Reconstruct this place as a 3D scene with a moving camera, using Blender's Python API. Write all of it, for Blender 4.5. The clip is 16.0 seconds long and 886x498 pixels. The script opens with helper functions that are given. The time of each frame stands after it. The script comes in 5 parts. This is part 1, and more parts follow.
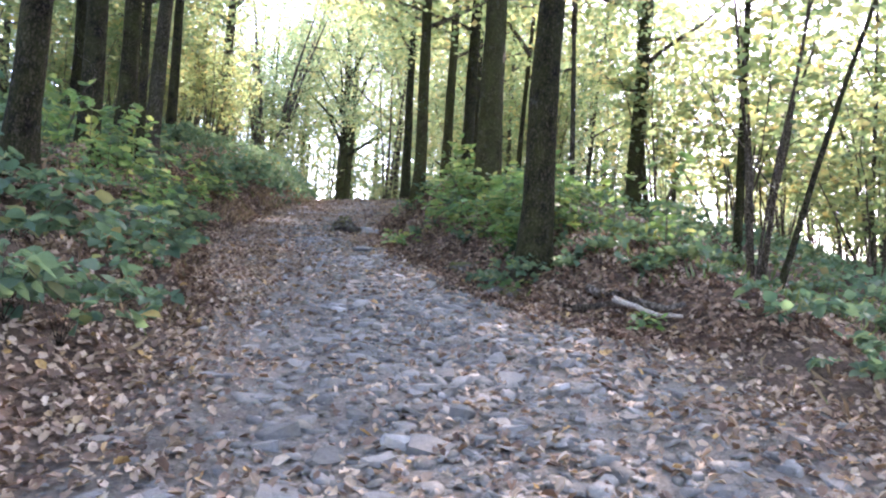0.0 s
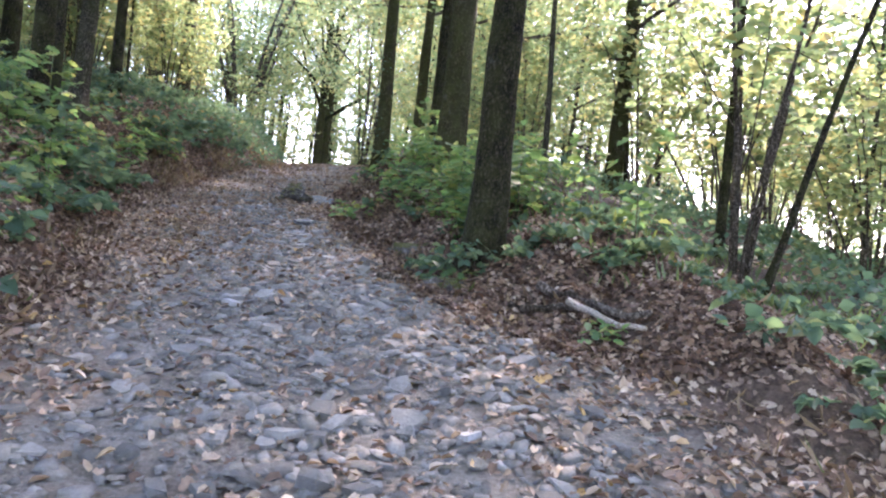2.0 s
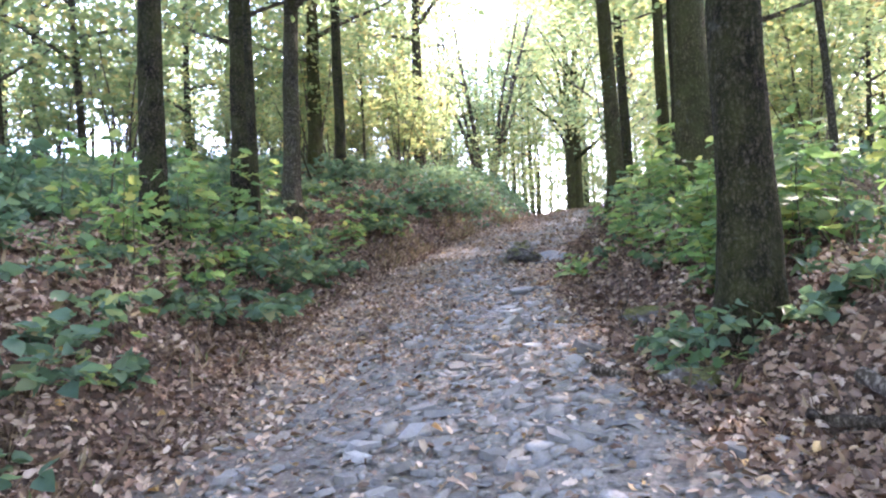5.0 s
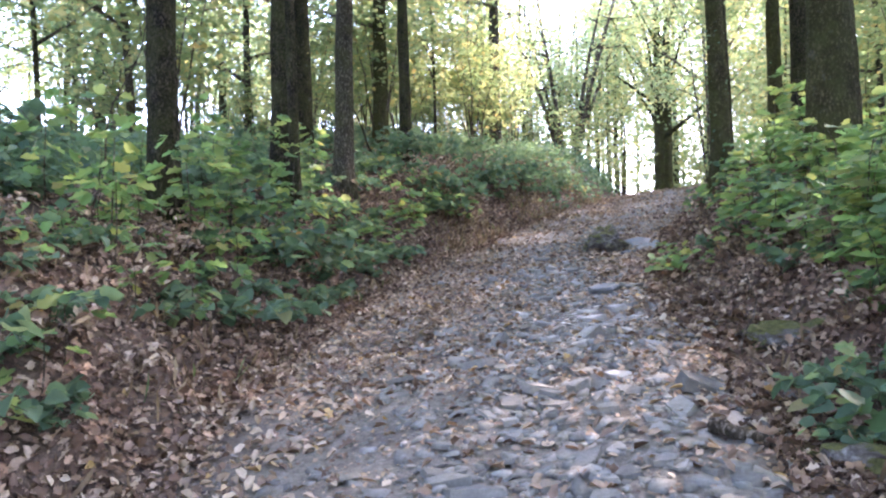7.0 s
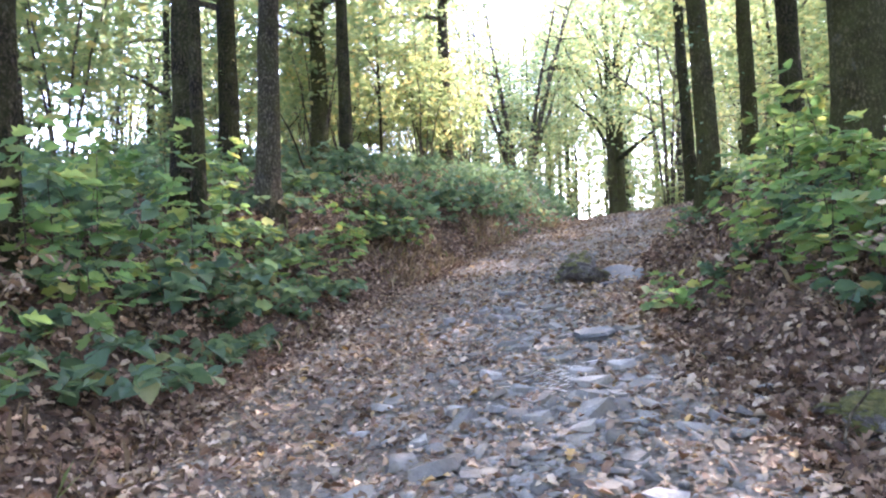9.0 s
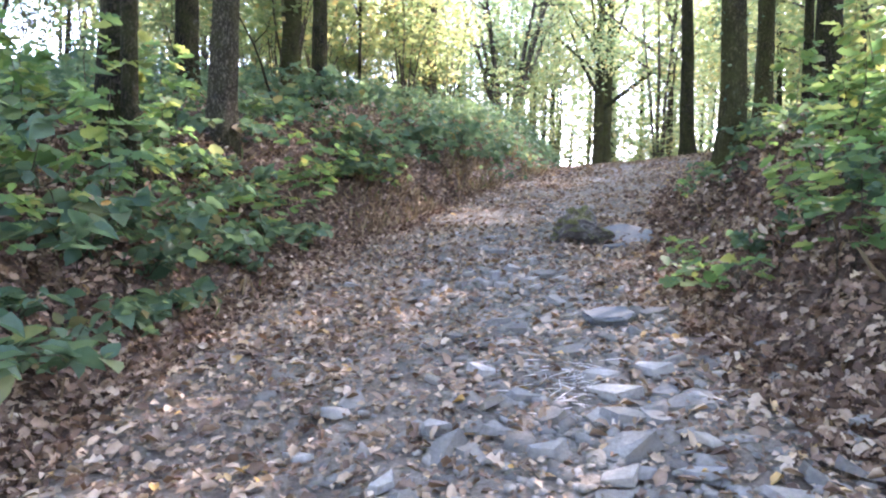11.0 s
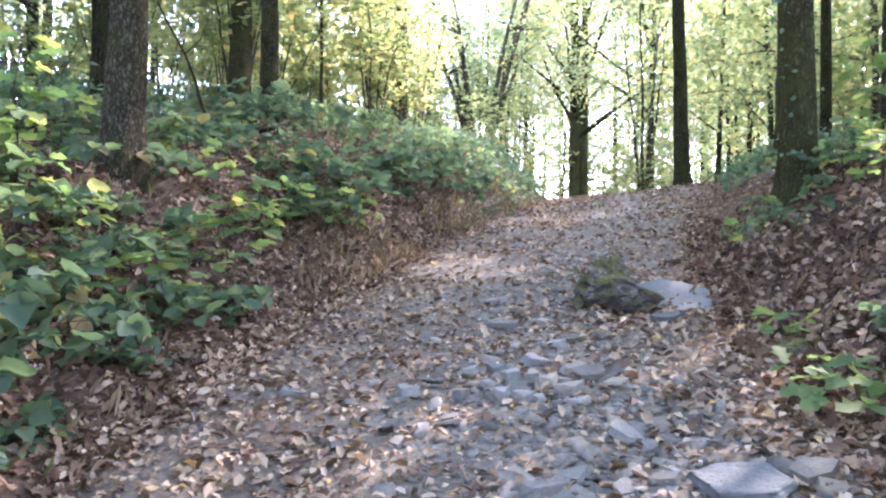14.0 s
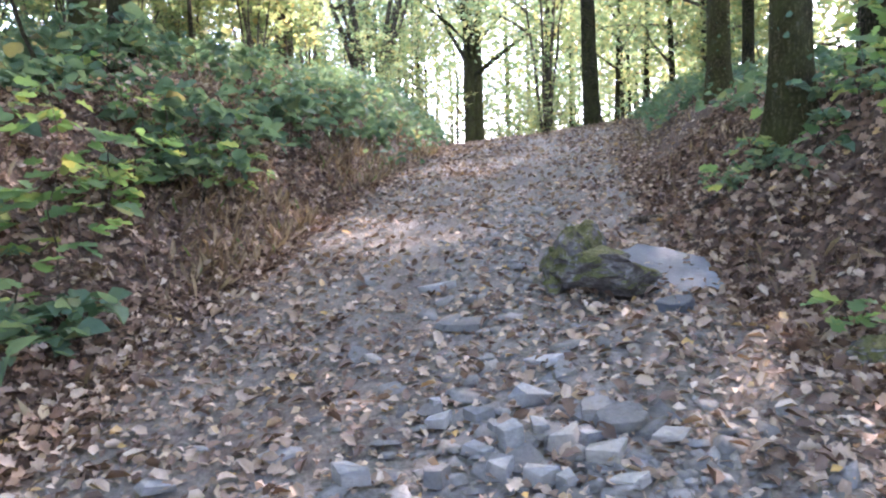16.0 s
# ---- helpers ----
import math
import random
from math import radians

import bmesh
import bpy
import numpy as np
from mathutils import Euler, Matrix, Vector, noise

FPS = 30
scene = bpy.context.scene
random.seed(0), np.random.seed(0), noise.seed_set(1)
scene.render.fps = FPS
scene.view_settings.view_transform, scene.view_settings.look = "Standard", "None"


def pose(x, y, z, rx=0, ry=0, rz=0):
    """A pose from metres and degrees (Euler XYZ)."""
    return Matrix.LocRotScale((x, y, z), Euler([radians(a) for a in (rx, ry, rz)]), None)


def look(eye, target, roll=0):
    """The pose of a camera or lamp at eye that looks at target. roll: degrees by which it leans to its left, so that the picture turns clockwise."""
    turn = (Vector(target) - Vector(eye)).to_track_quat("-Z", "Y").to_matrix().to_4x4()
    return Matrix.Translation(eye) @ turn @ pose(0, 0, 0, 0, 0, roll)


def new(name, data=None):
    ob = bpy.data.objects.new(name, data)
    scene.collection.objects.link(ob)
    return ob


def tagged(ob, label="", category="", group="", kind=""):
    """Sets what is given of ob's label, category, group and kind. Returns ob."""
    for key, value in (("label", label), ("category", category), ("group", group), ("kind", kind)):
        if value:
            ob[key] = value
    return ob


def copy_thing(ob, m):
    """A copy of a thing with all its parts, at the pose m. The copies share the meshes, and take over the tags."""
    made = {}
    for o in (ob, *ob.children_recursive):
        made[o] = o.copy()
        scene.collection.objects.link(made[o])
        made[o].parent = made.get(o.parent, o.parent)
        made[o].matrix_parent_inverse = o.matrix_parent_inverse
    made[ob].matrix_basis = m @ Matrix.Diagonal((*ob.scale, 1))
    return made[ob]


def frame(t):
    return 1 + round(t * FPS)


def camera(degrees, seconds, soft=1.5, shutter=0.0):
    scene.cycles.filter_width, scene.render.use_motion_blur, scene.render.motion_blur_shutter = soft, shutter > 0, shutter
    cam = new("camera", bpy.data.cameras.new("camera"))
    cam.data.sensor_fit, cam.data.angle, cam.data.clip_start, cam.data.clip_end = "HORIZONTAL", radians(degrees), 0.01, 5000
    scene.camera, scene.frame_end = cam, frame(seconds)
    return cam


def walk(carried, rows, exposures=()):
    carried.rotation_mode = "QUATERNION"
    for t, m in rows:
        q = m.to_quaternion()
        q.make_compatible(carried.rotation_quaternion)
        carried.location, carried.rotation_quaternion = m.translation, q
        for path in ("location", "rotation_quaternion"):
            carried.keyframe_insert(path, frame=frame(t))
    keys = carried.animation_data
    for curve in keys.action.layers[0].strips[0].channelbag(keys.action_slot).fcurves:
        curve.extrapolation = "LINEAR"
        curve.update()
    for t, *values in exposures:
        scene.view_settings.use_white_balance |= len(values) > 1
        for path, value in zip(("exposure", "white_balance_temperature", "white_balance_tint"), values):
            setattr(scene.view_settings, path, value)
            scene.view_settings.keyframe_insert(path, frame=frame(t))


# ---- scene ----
cam = camera(63.8, 16.0, soft=2.2)
METRES, EYE, TILT, LEAN, TURN = 13.9, 1.5, 9.0, -1.0, 0.0
EXPOSURE = 3.42
ROWS = [
    (0.0, 0.0, 0.0, 0.0, 0.28, -5.81, -2.71),
    (0.5, 0.0116, 0.0322, 0.0048, -4.98, -5.24, -4.03),
    (1.0, 0.032, 0.0581, 0.0059, -6.92, -7.03, -5.39),
    (1.5, 0.0408, 0.0859, 0.0024, -3.94, -9.75, -6.94),
    (2.0, 0.0449, 0.1058, 0.0048, -0.51, -8.33, -5.14),
    (2.5, 0.0589, 0.1293, 0.0068, 7.74, -6.14, 0.65),
    (3.0, 0.064, 0.1557, -0.0001, 13.28, -5.84, 1.2),
    (5.5, 0.0783, 0.3281, 0.006, 21.98, -4.15, 5.88),
    (6.0, 0.0644, 0.3597, 0.0042, 23.28, -1.89, 3.54),
    (6.5, 0.0549, 0.3925, -0.0021, 22.02, -4.66, 2.13),
    (7.0, 0.0432, 0.4237, -0.0023, 26.92, -5.59, 5.98),
    (7.5, 0.0202, 0.4559, -0.003, 27.8, -5.07, 3.57),
    (8.0, 0.0096, 0.49, -0.0072, 24.98, -3.86, 4.83),
    (10.5, -0.0588, 0.6294, -0.0112, 21.73, -6.33, 6.86),
    (11.0, -0.0616, 0.6466, -0.0113, 21.12, -8.9, 2.89),
    (11.5, -0.0688, 0.6714, -0.0096, 21.2, -7.23, 2.52),
    (12.0, -0.0846, 0.6964, -0.0111, 19.1, -9.77, -0.17),
    (12.5, -0.0906, 0.7213, -0.0147, 15.84, -8.06, 2.96),
    (13.0, -0.1031, 0.748, -0.0129, 20.5, -8.6, 5.13),
    (13.5, -0.1227, 0.7769, -0.0136, 21.81, -7.35, 5.63),
    (14.0, -0.131, 0.8037, -0.0118, 18.59, -6.62, 3.25),
    (14.5, -0.1389, 0.8363, -0.0088, 16.9, -6.67, 4.36),
    (15.0, -0.1614, 0.8606, -0.0078, 15.48, -7.71, 2.07),
    (15.5, -0.1726, 0.8809, -0.0097, 12.81, -7.37, 1.93),
    (16.0, -0.185, 0.9145, -0.0114, 9.63, -11.66, 4.59),
]
walk(cam, [(t, pose(0, 0, EYE, TILT, LEAN, TURN) @ pose(METRES * x, METRES * y, METRES * z, 90 + pitch, roll, yaw)) for t, x, y, z, yaw, pitch, roll in ROWS],
     exposures=[(t, EXPOSURE + e, 6250, 36) for t, e in ((0.0, 0.52), (1.0, 0.3), (2.0, 0.44), (3.0, 0.5), (5.5, 0.96), (6.5, 0.82), (8.0, 0.88), (10.5, 1.06), (12.0, 1.1), (14.5, 1.18), (15.5, 1.12), (16.0, 1.06))])

# ---- world and sun ----
SUN_ELEV, SUN_AZ = 43.0, -24.0     # degrees; azimuth from +y towards -x
world = bpy.data.worlds.new("sky")
scene.world = world
world.use_nodes = True
wt = world.node_tree
sky = wt.nodes.new("ShaderNodeTexSky")
sky.sky_type, sky.sun_disc = "NISHITA", False
sky.sun_elevation, sky.sun_rotation = radians(SUN_ELEV), radians(-SUN_AZ)
sky.air_density, sky.dust_density, sky.ozone_density = 1.0, 1.2, 1.0
wt.links.new(sky.outputs[0], wt.nodes["Background"].inputs[0])
wt.nodes["Background"].inputs[1].default_value = 0.15
sun = new("sun", bpy.data.lights.new("sun", "SUN"))
sun.data.energy, sun.data.angle, sun.data.color = 1.05, radians(0.6), (1.0, 0.93, 0.8)
az, el = radians(SUN_AZ), radians(SUN_ELEV)
sun.matrix_world = look((0, 0, 30), (30 * math.sin(az) * math.cos(el), -30 * math.cos(az) * math.cos(el), 30 - 30 * math.sin(el)))

rng = np.random.default_rng(7)


# ---- materials ----
class Nodes:
    """Short hand for a material's node tree."""

    def __init__(self, name, rough=0.85, spec=0.3):
        self.mat = bpy.data.materials.new(name)
        self.mat.use_nodes = True
        self.t = self.mat.node_tree
        self.bsdf = self.t.nodes["Principled BSDF"]
        self.bsdf.inputs["Roughness"].default_value = rough
        self.bsdf.inputs["Specular IOR Level"].default_value = spec

    def node(self, kind, **sockets):
        n = self.t.nodes.new(kind)
        for key, value in sockets.items():
            self.put(n.inputs[key.replace("_", " ")], value)
        return n

    def put(self, socket, value):
        if isinstance(value, bpy.types.NodeSocket):
            self.t.links.new(value, socket)
        else:
            socket.default_value = value

    def position(self, sx=1.0, sy=1.0, sz=1.0, local=False):
        src = self.node("ShaderNodeTexCoord").outputs["Object"] if local else self.node("ShaderNodeNewGeometry").outputs["Position"]
        m = self.node("ShaderNodeMapping")
        m.inputs["Scale"].default_value = (sx, sy, sz)
        self.put(m.inputs["Vector"], src)
        return m.outputs[0]

    def noise(self, vec, scale, detail=4.0, rough=0.6):
        return self.node("ShaderNodeTexNoise", Vector=vec, Scale=scale, Detail=detail, Roughness=rough).outputs["Fac"]

    def ramp(self, fac, stops):
        n = self.node("ShaderNodeValToRGB")
        self.put(n.inputs["Fac"], fac)
        e = n.color_ramp.elements
        while len(e) < len(stops):
            e.new(0.5)
        for el_, (p, c) in zip(e, stops):
            el_.position, el_.color = p, (*c, 1) if len(c) == 3 else c
        return n.outputs["Color"]

    def mix(self, fac, a, b, kind="MIX"):
        n = self.t.nodes.new("ShaderNodeMix")
        n.data_type, n.blend_type = "RGBA", kind
        self.put(n.inputs["Factor"], fac)
        for sock, v in ((n.inputs[6], a), (n.inputs[7], b)):
            self.put(sock, v if isinstance(v, bpy.types.NodeSocket) else (*v, 1))
        return n.outputs[2]

    def maths(self, op, a, b=0.5):
        n = self.t.nodes.new("ShaderNodeMath")
        n.operation = op
        self.put(n.inputs[0], a)
        self.put(n.inputs[1], b)
        return n.outputs[0]

    def colour(self, c):
        self.put(self.bsdf.inputs["Base Color"], c)

    def bump(self, height, strength=0.5, distance=0.02):
        b = self.node("ShaderNodeBump", Height=height, Strength=strength, Distance=distance)
        self.put(self.bsdf.inputs["Normal"], b.outputs[0])

    def island(self):
        return self.node("ShaderNodeNewGeometry").outputs["Random Per Island"]

    def object_random(self):
        return self.node("ShaderNodeObjectInfo").outputs["Random"]


def grey(v):
    return (v, v, v)


def ground_material():
    n = Nodes("forest_soil", 0.95, 0.15)
    p = n.position()
    litter = n.ramp(n.noise(p, 22, 6, 0.75), [(0.3, (0.034, 0.025, 0.018)), (0.5, (0.09, 0.064, 0.047)), (0.7, (0.175, 0.13, 0.096))])
    dust = n.ramp(n.noise(p, 30, 6, 0.7), [(0.3, (0.112, 0.107, 0.094)), (0.55, (0.25, 0.242, 0.214)), (0.75, (0.38, 0.368, 0.332))])
    att = n.node("ShaderNodeAttribute")
    att.attribute_name = "trodden"
    blot = n.maths("MULTIPLY_ADD", n.noise(p, 1.6, 4, 0.6), 1.4)
    blot.node.inputs[2].default_value = -0.2
    f = n.maths("MULTIPLY", att.outputs["Fac"], blot)
    f.node.use_clamp = True
    c = n.mix(f, litter, dust)
    moss = n.ramp(n.noise(p, 2.3, 5, 0.7), [(0.6, grey(0)), (0.75, grey(0.5))])
    free = n.maths("MULTIPLY", n.maths("SUBTRACT", 1.0, att.outputs["Fac"]), moss)
    c = n.mix(free, c, (0.05, 0.065, 0.02))
    n.colour(c)
    n.bump(n.maths("ADD", n.noise(p, 40, 5, 0.7), n.noise(p, 9, 4, 0.6)), 0.9, 0.03)
    return n.mat


def slate_material(name="grey_slate", pale=(0.188, 0.184, 0.17), soil=(0.9, 0.78, 0.64)):
    n = Nodes(name, 0.82, 0.2)
    p = n.position()
    r = n.maths("FRACT", n.maths("ADD", n.island(), n.object_random()), 0)
    tone = n.ramp(r, [(0.0, tuple(0.5 * c for c in pale)), (0.4, tuple(0.84 * c for c in pale)), (0.75, tuple(1.2 * c for c in pale)), (1.0, (1.05 * pale[0], 0.95 * pale[1], 0.83 * pale[2]))])
    grain = n.ramp(n.noise(p, 45, 6, 0.7), [(0.3, grey(0.74)), (0.7, grey(1.1))])
    c = n.mix(1.0, tone, grain, "MULTIPLY")
    streak = n.ramp(n.noise(n.position(1, 0.35, 1), 9, 5, 0.7), [(0.35, grey(0.82)), (0.6, grey(1.05))])
    c = n.mix(1.0, c, streak, "MULTIPLY")
    dust = n.ramp(n.noise(p, 7, 5, 0.7), [(0.48, grey(0)), (0.7, grey(0.5))])
    c = n.mix(dust, c, tuple(a * b for a, b in zip(soil, pale)))
    n.colour(c)
    lay = n.noise(n.position(1, 1, 9), 14, 5, 0.65)
    n.bump(n.maths("ADD", lay, n.noise(p, 60, 4, 0.6)), 0.65, 0.015)
    return n.mat


def boulder_material():
    n = Nodes("mossy_slate", 0.85, 0.25)
    p = n.position()
    rock = n.ramp(n.noise(p, 11, 6, 0.7), [(0.3, (0.035, 0.031, 0.026)), (0.52, (0.115, 0.105, 0.095)), (0.66, (0.28, 0.275, 0.265))])
    moss = n.ramp(n.noise(p, 35, 5, 0.7), [(0.3, (0.026, 0.031, 0.01)), (0.7, (0.12, 0.12, 0.036))])
    up = n.node("ShaderNodeSeparateXYZ", Vector=n.node("ShaderNodeNewGeometry").outputs["Normal"]).outputs["Z"]
    f = n.ramp(n.maths("ADD", n.noise(p, 4.5, 5, 0.6), n.maths("MULTIPLY", up, 0.2)), [(0.53, grey(0)), (0.6, grey(1))])
    n.colour(n.mix(f, rock, moss))
    n.bump(n.maths("ADD", n.noise(n.position(2, 2, 8), 7, 6, 0.7), n.noise(p, 50, 4, 0.7)), 0.9, 0.03)
    return n.mat


def bark_material(name, dark, light, moss_amount):
    n = Nodes(name, 0.95, 0.12)
    warp = n.node("ShaderNodeTexNoise", Vector=n.position(), Scale=7.0, Detail=3.0)
    shift = n.node("ShaderNodeVectorMath")
    shift.operation = "MULTIPLY_ADD"
    n.put(shift.inputs[0], warp.outputs["Color"])
    shift.inputs[1].default_value = (0.11, 0.11, 0.16)
    n.put(shift.inputs[2], n.position(1, 1, 0.36))
    plates = n.t.nodes.new("ShaderNodeTexVoronoi")
    plates.feature = "DISTANCE_TO_EDGE"
    plates.inputs["Scale"].default_value = 22.0
    n.put(plates.inputs["Vector"], shift.outputs[0])
    ridge = n.ramp(plates.outputs["Distance"], [(0.0, grey(0)), (0.16, grey(0.7)), (0.4, grey(1))])
    flaky = n.noise(n.position(1, 1, 0.7), 38, 6, 0.78)
    fissure = n.maths("ADD", n.maths("MULTIPLY", ridge, 0.13), n.maths("MULTIPLY", flaky, 0.82))
    c = n.ramp(fissure, [(0.43, dark), (0.515, tuple(0.6 * a + 0.4 * b for a, b in zip(dark, light))), (0.6, tuple(1.25 * b for b in light))])
    broad = n.ramp(n.noise(n.position(1, 1, 0.4), 3.5, 4, 0.6), [(0.3, grey(0.6)), (0.7, grey(1.25))])
    c = n.mix(1.0, c, broad, "MULTIPLY")
    patch = n.ramp(n.noise(n.position(), 3.0, 5, 0.65), [(0.5 - 0.25 * moss_amount, grey(0)), (0.68, grey(0.85 * moss_amount))])
    c = n.mix(patch, c, (0.075, 0.085, 0.025))
    lichen = n.ramp(n.noise(n.position(), 5, 6, 0.7), [(0.6, grey(0)), (0.75, grey(0.35))])
    c = n.mix(lichen, c, (0.22, 0.22, 0.2))
    n.colour(c)
    n.bump(n.maths("ADD", fissure, n.maths("MULTIPLY", n.noise(n.position(), 60, 3, 0.6), 0.25)), 1.0, 0.12)
    return n.mat


def leaf_material(name, stops, through_stops, share=0.5, rough=0.5, spec=0.35):
    n = Nodes(name, rough, spec)
    r = n.maths("FRACT", n.maths("ADD", n.island(), n.object_random()), 0)
    c = n.ramp(r, stops)
    vein = n.ramp(n.noise(n.position(), 30, 3, 0.6), [(0.3, grey(0.75)), (0.7, grey(1.15))])
    n.colour(n.mix(1.0, c, vein, "MULTIPLY"))
    tr = n.node("ShaderNodeBsdfTranslucent", Color=n.ramp(r, through_stops))
    m = n.node("ShaderNodeMixShader", Fac=share)
    n.put(m.inputs[1], n.bsdf.outputs[0])
    n.put(m.inputs[2], tr.outputs[0])
    out = n.t.nodes["Material Output"]
    n.put(out.inputs["Surface"], m.outputs[0])
    return n.mat


SOIL = ground_material()
SLATE = slate_material()
# Slate in a paler tone, for part of the larger placed stones.
PALE_SLATE = slate_material("pale_slate", (0.272, 0.272, 0.262))
BEDROCK = slate_material("blue_grey_bedrock", (0.105, 0.115, 0.119), (0.62, 0.62, 0.62))
BOULDER = boulder_material()
BARK = bark_material("dark_bark", (0.009, 0.007, 0.005), (0.083, 0.066, 0.046), 0.6)
BARK_MOSS = bark_material("mossy_bark", (0.024, 0.02, 0.01), (0.12, 0.095, 0.052), 0.85)
BARK_PALE = bark_material("pale_bark", (0.03, 0.026, 0.019), (0.155, 0.134, 0.1), 0.5)
TWIG = bark_material("twig_bark", (0.06, 0.048, 0.034), (0.25, 0.21, 0.165), 0.15)
LEAF = leaf_material("tree_leaf", [(0, (0.062, 0.09, 0.05)), (0.5, (0.096, 0.126, 0.068)), (0.85, (0.135, 0.152, 0.076)), (1, (0.2, 0.15, 0.065))],
                     [(0, (0.24, 0.35, 0.14)), (0.5, (0.37, 0.455, 0.185)), (0.85, (0.535, 0.54, 0.2)), (1, (0.68, 0.53, 0.19))], 0.6, 0.6, 0.25)
BRAMBLE = leaf_material("bramble_leaf", [(0, (0.046, 0.092, 0.062)), (0.5, (0.066, 0.12, 0.078)), (0.88, (0.092, 0.146, 0.086)), (0.97, (0.15, 0.16, 0.07)), (1, (0.17, 0.11, 0.06))],
                        [(0, (0.11, 0.2, 0.1)), (0.6, (0.18, 0.29, 0.13)), (0.93, (0.25, 0.35, 0.15)), (1, (0.36, 0.34, 0.12))], 0.42, 0.6, 0.22)
MAPLE = leaf_material("maple_leaf", [(0, (0.062, 0.125, 0.055)), (0.6, (0.092, 0.165, 0.068)), (0.93, (0.13, 0.19, 0.07)), (1, (0.22, 0.2, 0.06))],
                      [(0, (0.17, 0.32, 0.1)), (0.6, (0.28, 0.43, 0.125)), (1, (0.46, 0.47, 0.13))], 0.48, 0.58, 0.22)
LITTER = leaf_material("dry_leaf", [(0, (0.08, 0.052, 0.038)), (0.3, (0.19, 0.131, 0.097)), (0.6, (0.298, 0.224, 0.16)), (0.85, (0.402, 0.314, 0.23)), (0.95, (0.48, 0.39, 0.3)), (1, (0.42, 0.26, 0.08))],
                       [(0, (0.08, 0.045, 0.02)), (1, (0.28, 0.18, 0.08))], 0.18, 0.75, 0.25)
# Darker, browner leaf tones, used for the litter on the banks.
DARK_LITTER = leaf_material("dark_brown_leaf", [(0, (0.04, 0.024, 0.016)), (0.4, (0.105, 0.064, 0.042)), (0.75, (0.195, 0.128, 0.086)), (0.94, (0.32, 0.225, 0.155)), (1, (0.42, 0.33, 0.24))],
                           [(0, (0.06, 0.03, 0.015)), (1, (0.22, 0.13, 0.06))], 0.15, 0.75, 0.25)
STRAW = leaf_material("dry_grass", [(0, (0.09, 0.06, 0.035)), (0.6, (0.2, 0.14, 0.08)), (1, (0.28, 0.22, 0.13))], [(0, (0.1, 0.07, 0.03)), (1, (0.25, 0.18, 0.08))], 0.25, 0.8)
GRASS = leaf_material("green_grass", [(0, (0.045, 0.08, 0.03)), (1, (0.09, 0.12, 0.045))], [(0, (0.13, 0.2, 0.05)), (1, (0.25, 0.3, 0.08))], 0.4, 0.6)


# ---- mesh helpers ----
def part(name, mesh, material, parent=None, label=""):
    if isinstance(mesh, bmesh.types.BMesh):
        me = bpy.data.meshes.new(name)
        mesh.to_mesh(me)
        mesh.free()
        mesh = me
    if material is not None and not mesh.materials:
        mesh.materials.append(material)
    ob = new(name, mesh)
    ob.parent = parent
    if label:
        ob["label"] = label
    return ob


def mesh_from(name, verts, faces, smooth=False):
    me = bpy.data.meshes.new(name)
    me.from_pydata(verts, [], faces)
    if smooth:
        me.shade_smooth()
    return me


def cloud(name, template, turns, places):
    """One mesh of many copies of a small template (verts, faces): turns n x 3 x 3, places n x 3."""
    tv, tf = np.array(template[0], float), template[1]
    n, v = len(places), len(tv)
    co = np.einsum("nij,vj->nvi", turns, tv) + places[:, None, :]
    loops = np.concatenate([np.array(f) for f in tf])
    sizes = np.array([len(f) for f in tf])
    all_loops = (np.arange(n)[:, None] * v + loops[None]).ravel()
    all_sizes = np.tile(sizes, n)
    starts = np.concatenate([[0], np.cumsum(all_sizes)[:-1]])
    me = bpy.data.meshes.new(name)
    me.vertices.add(n * v)
    me.vertices.foreach_set("co", co.ravel())
    me.loops.add(len(all_loops))
    me.loops.foreach_set("vertex_index", all_loops.astype(np.int32))
    me.polygons.add(len(all_sizes))
    me.polygons.foreach_set("loop_start", starts.astype(np.int32))
    me.update(calc_edges=True)
    me.validate()
    return me


def turned(normals, heading, sizes):
    """Matrices whose z follows the normals, turned by heading and scaled (n x 3 sizes)."""
    nz = normals / np.linalg.norm(normals, axis=1, keepdims=True)
    a = np.stack([np.cos(heading), np.sin(heading), np.zeros_like(heading)], 1)
    ny = a - nz * np.sum(a * nz, 1, keepdims=True)
    ny /= np.linalg.norm(ny, axis=1, keepdims=True) + 1e-9
    nx = np.cross(ny, nz)
    return np.stack([nx * sizes[:, :1], ny * sizes[:, 1:2], nz * sizes[:, 2:]], 2)


LEAF_FOUR = ([(0, 0, 0), (-0.3, 0.45, 0.09), (0, 1, -0.06), (0.3, 0.45, 0.09)], [(0, 2, 1), (0, 3, 2)])
LEAF_SIX = ([(0, 0, 0), (-0.3, 0.25, 0.07), (-0.27, 0.68, 0.05), (0, 1, -0.1), (0.27, 0.68, 0.05), (0.3, 0.25, 0.07)], [(0, 3, 2, 1), (0, 5, 4, 3)])
LEAF_TOOTHED = ([(0, 0, 0), (-0.2, 0.12, 0.05), (-0.31, 0.36, 0.1), (-0.2, 0.72, 0.04), (0, 1, -0.12), (0.2, 0.72, 0.04), (0.31, 0.36, 0.1), (0.2, 0.12, 0.05)], [(0, 4, 3, 2, 1), (0, 7, 6, 5, 4)])
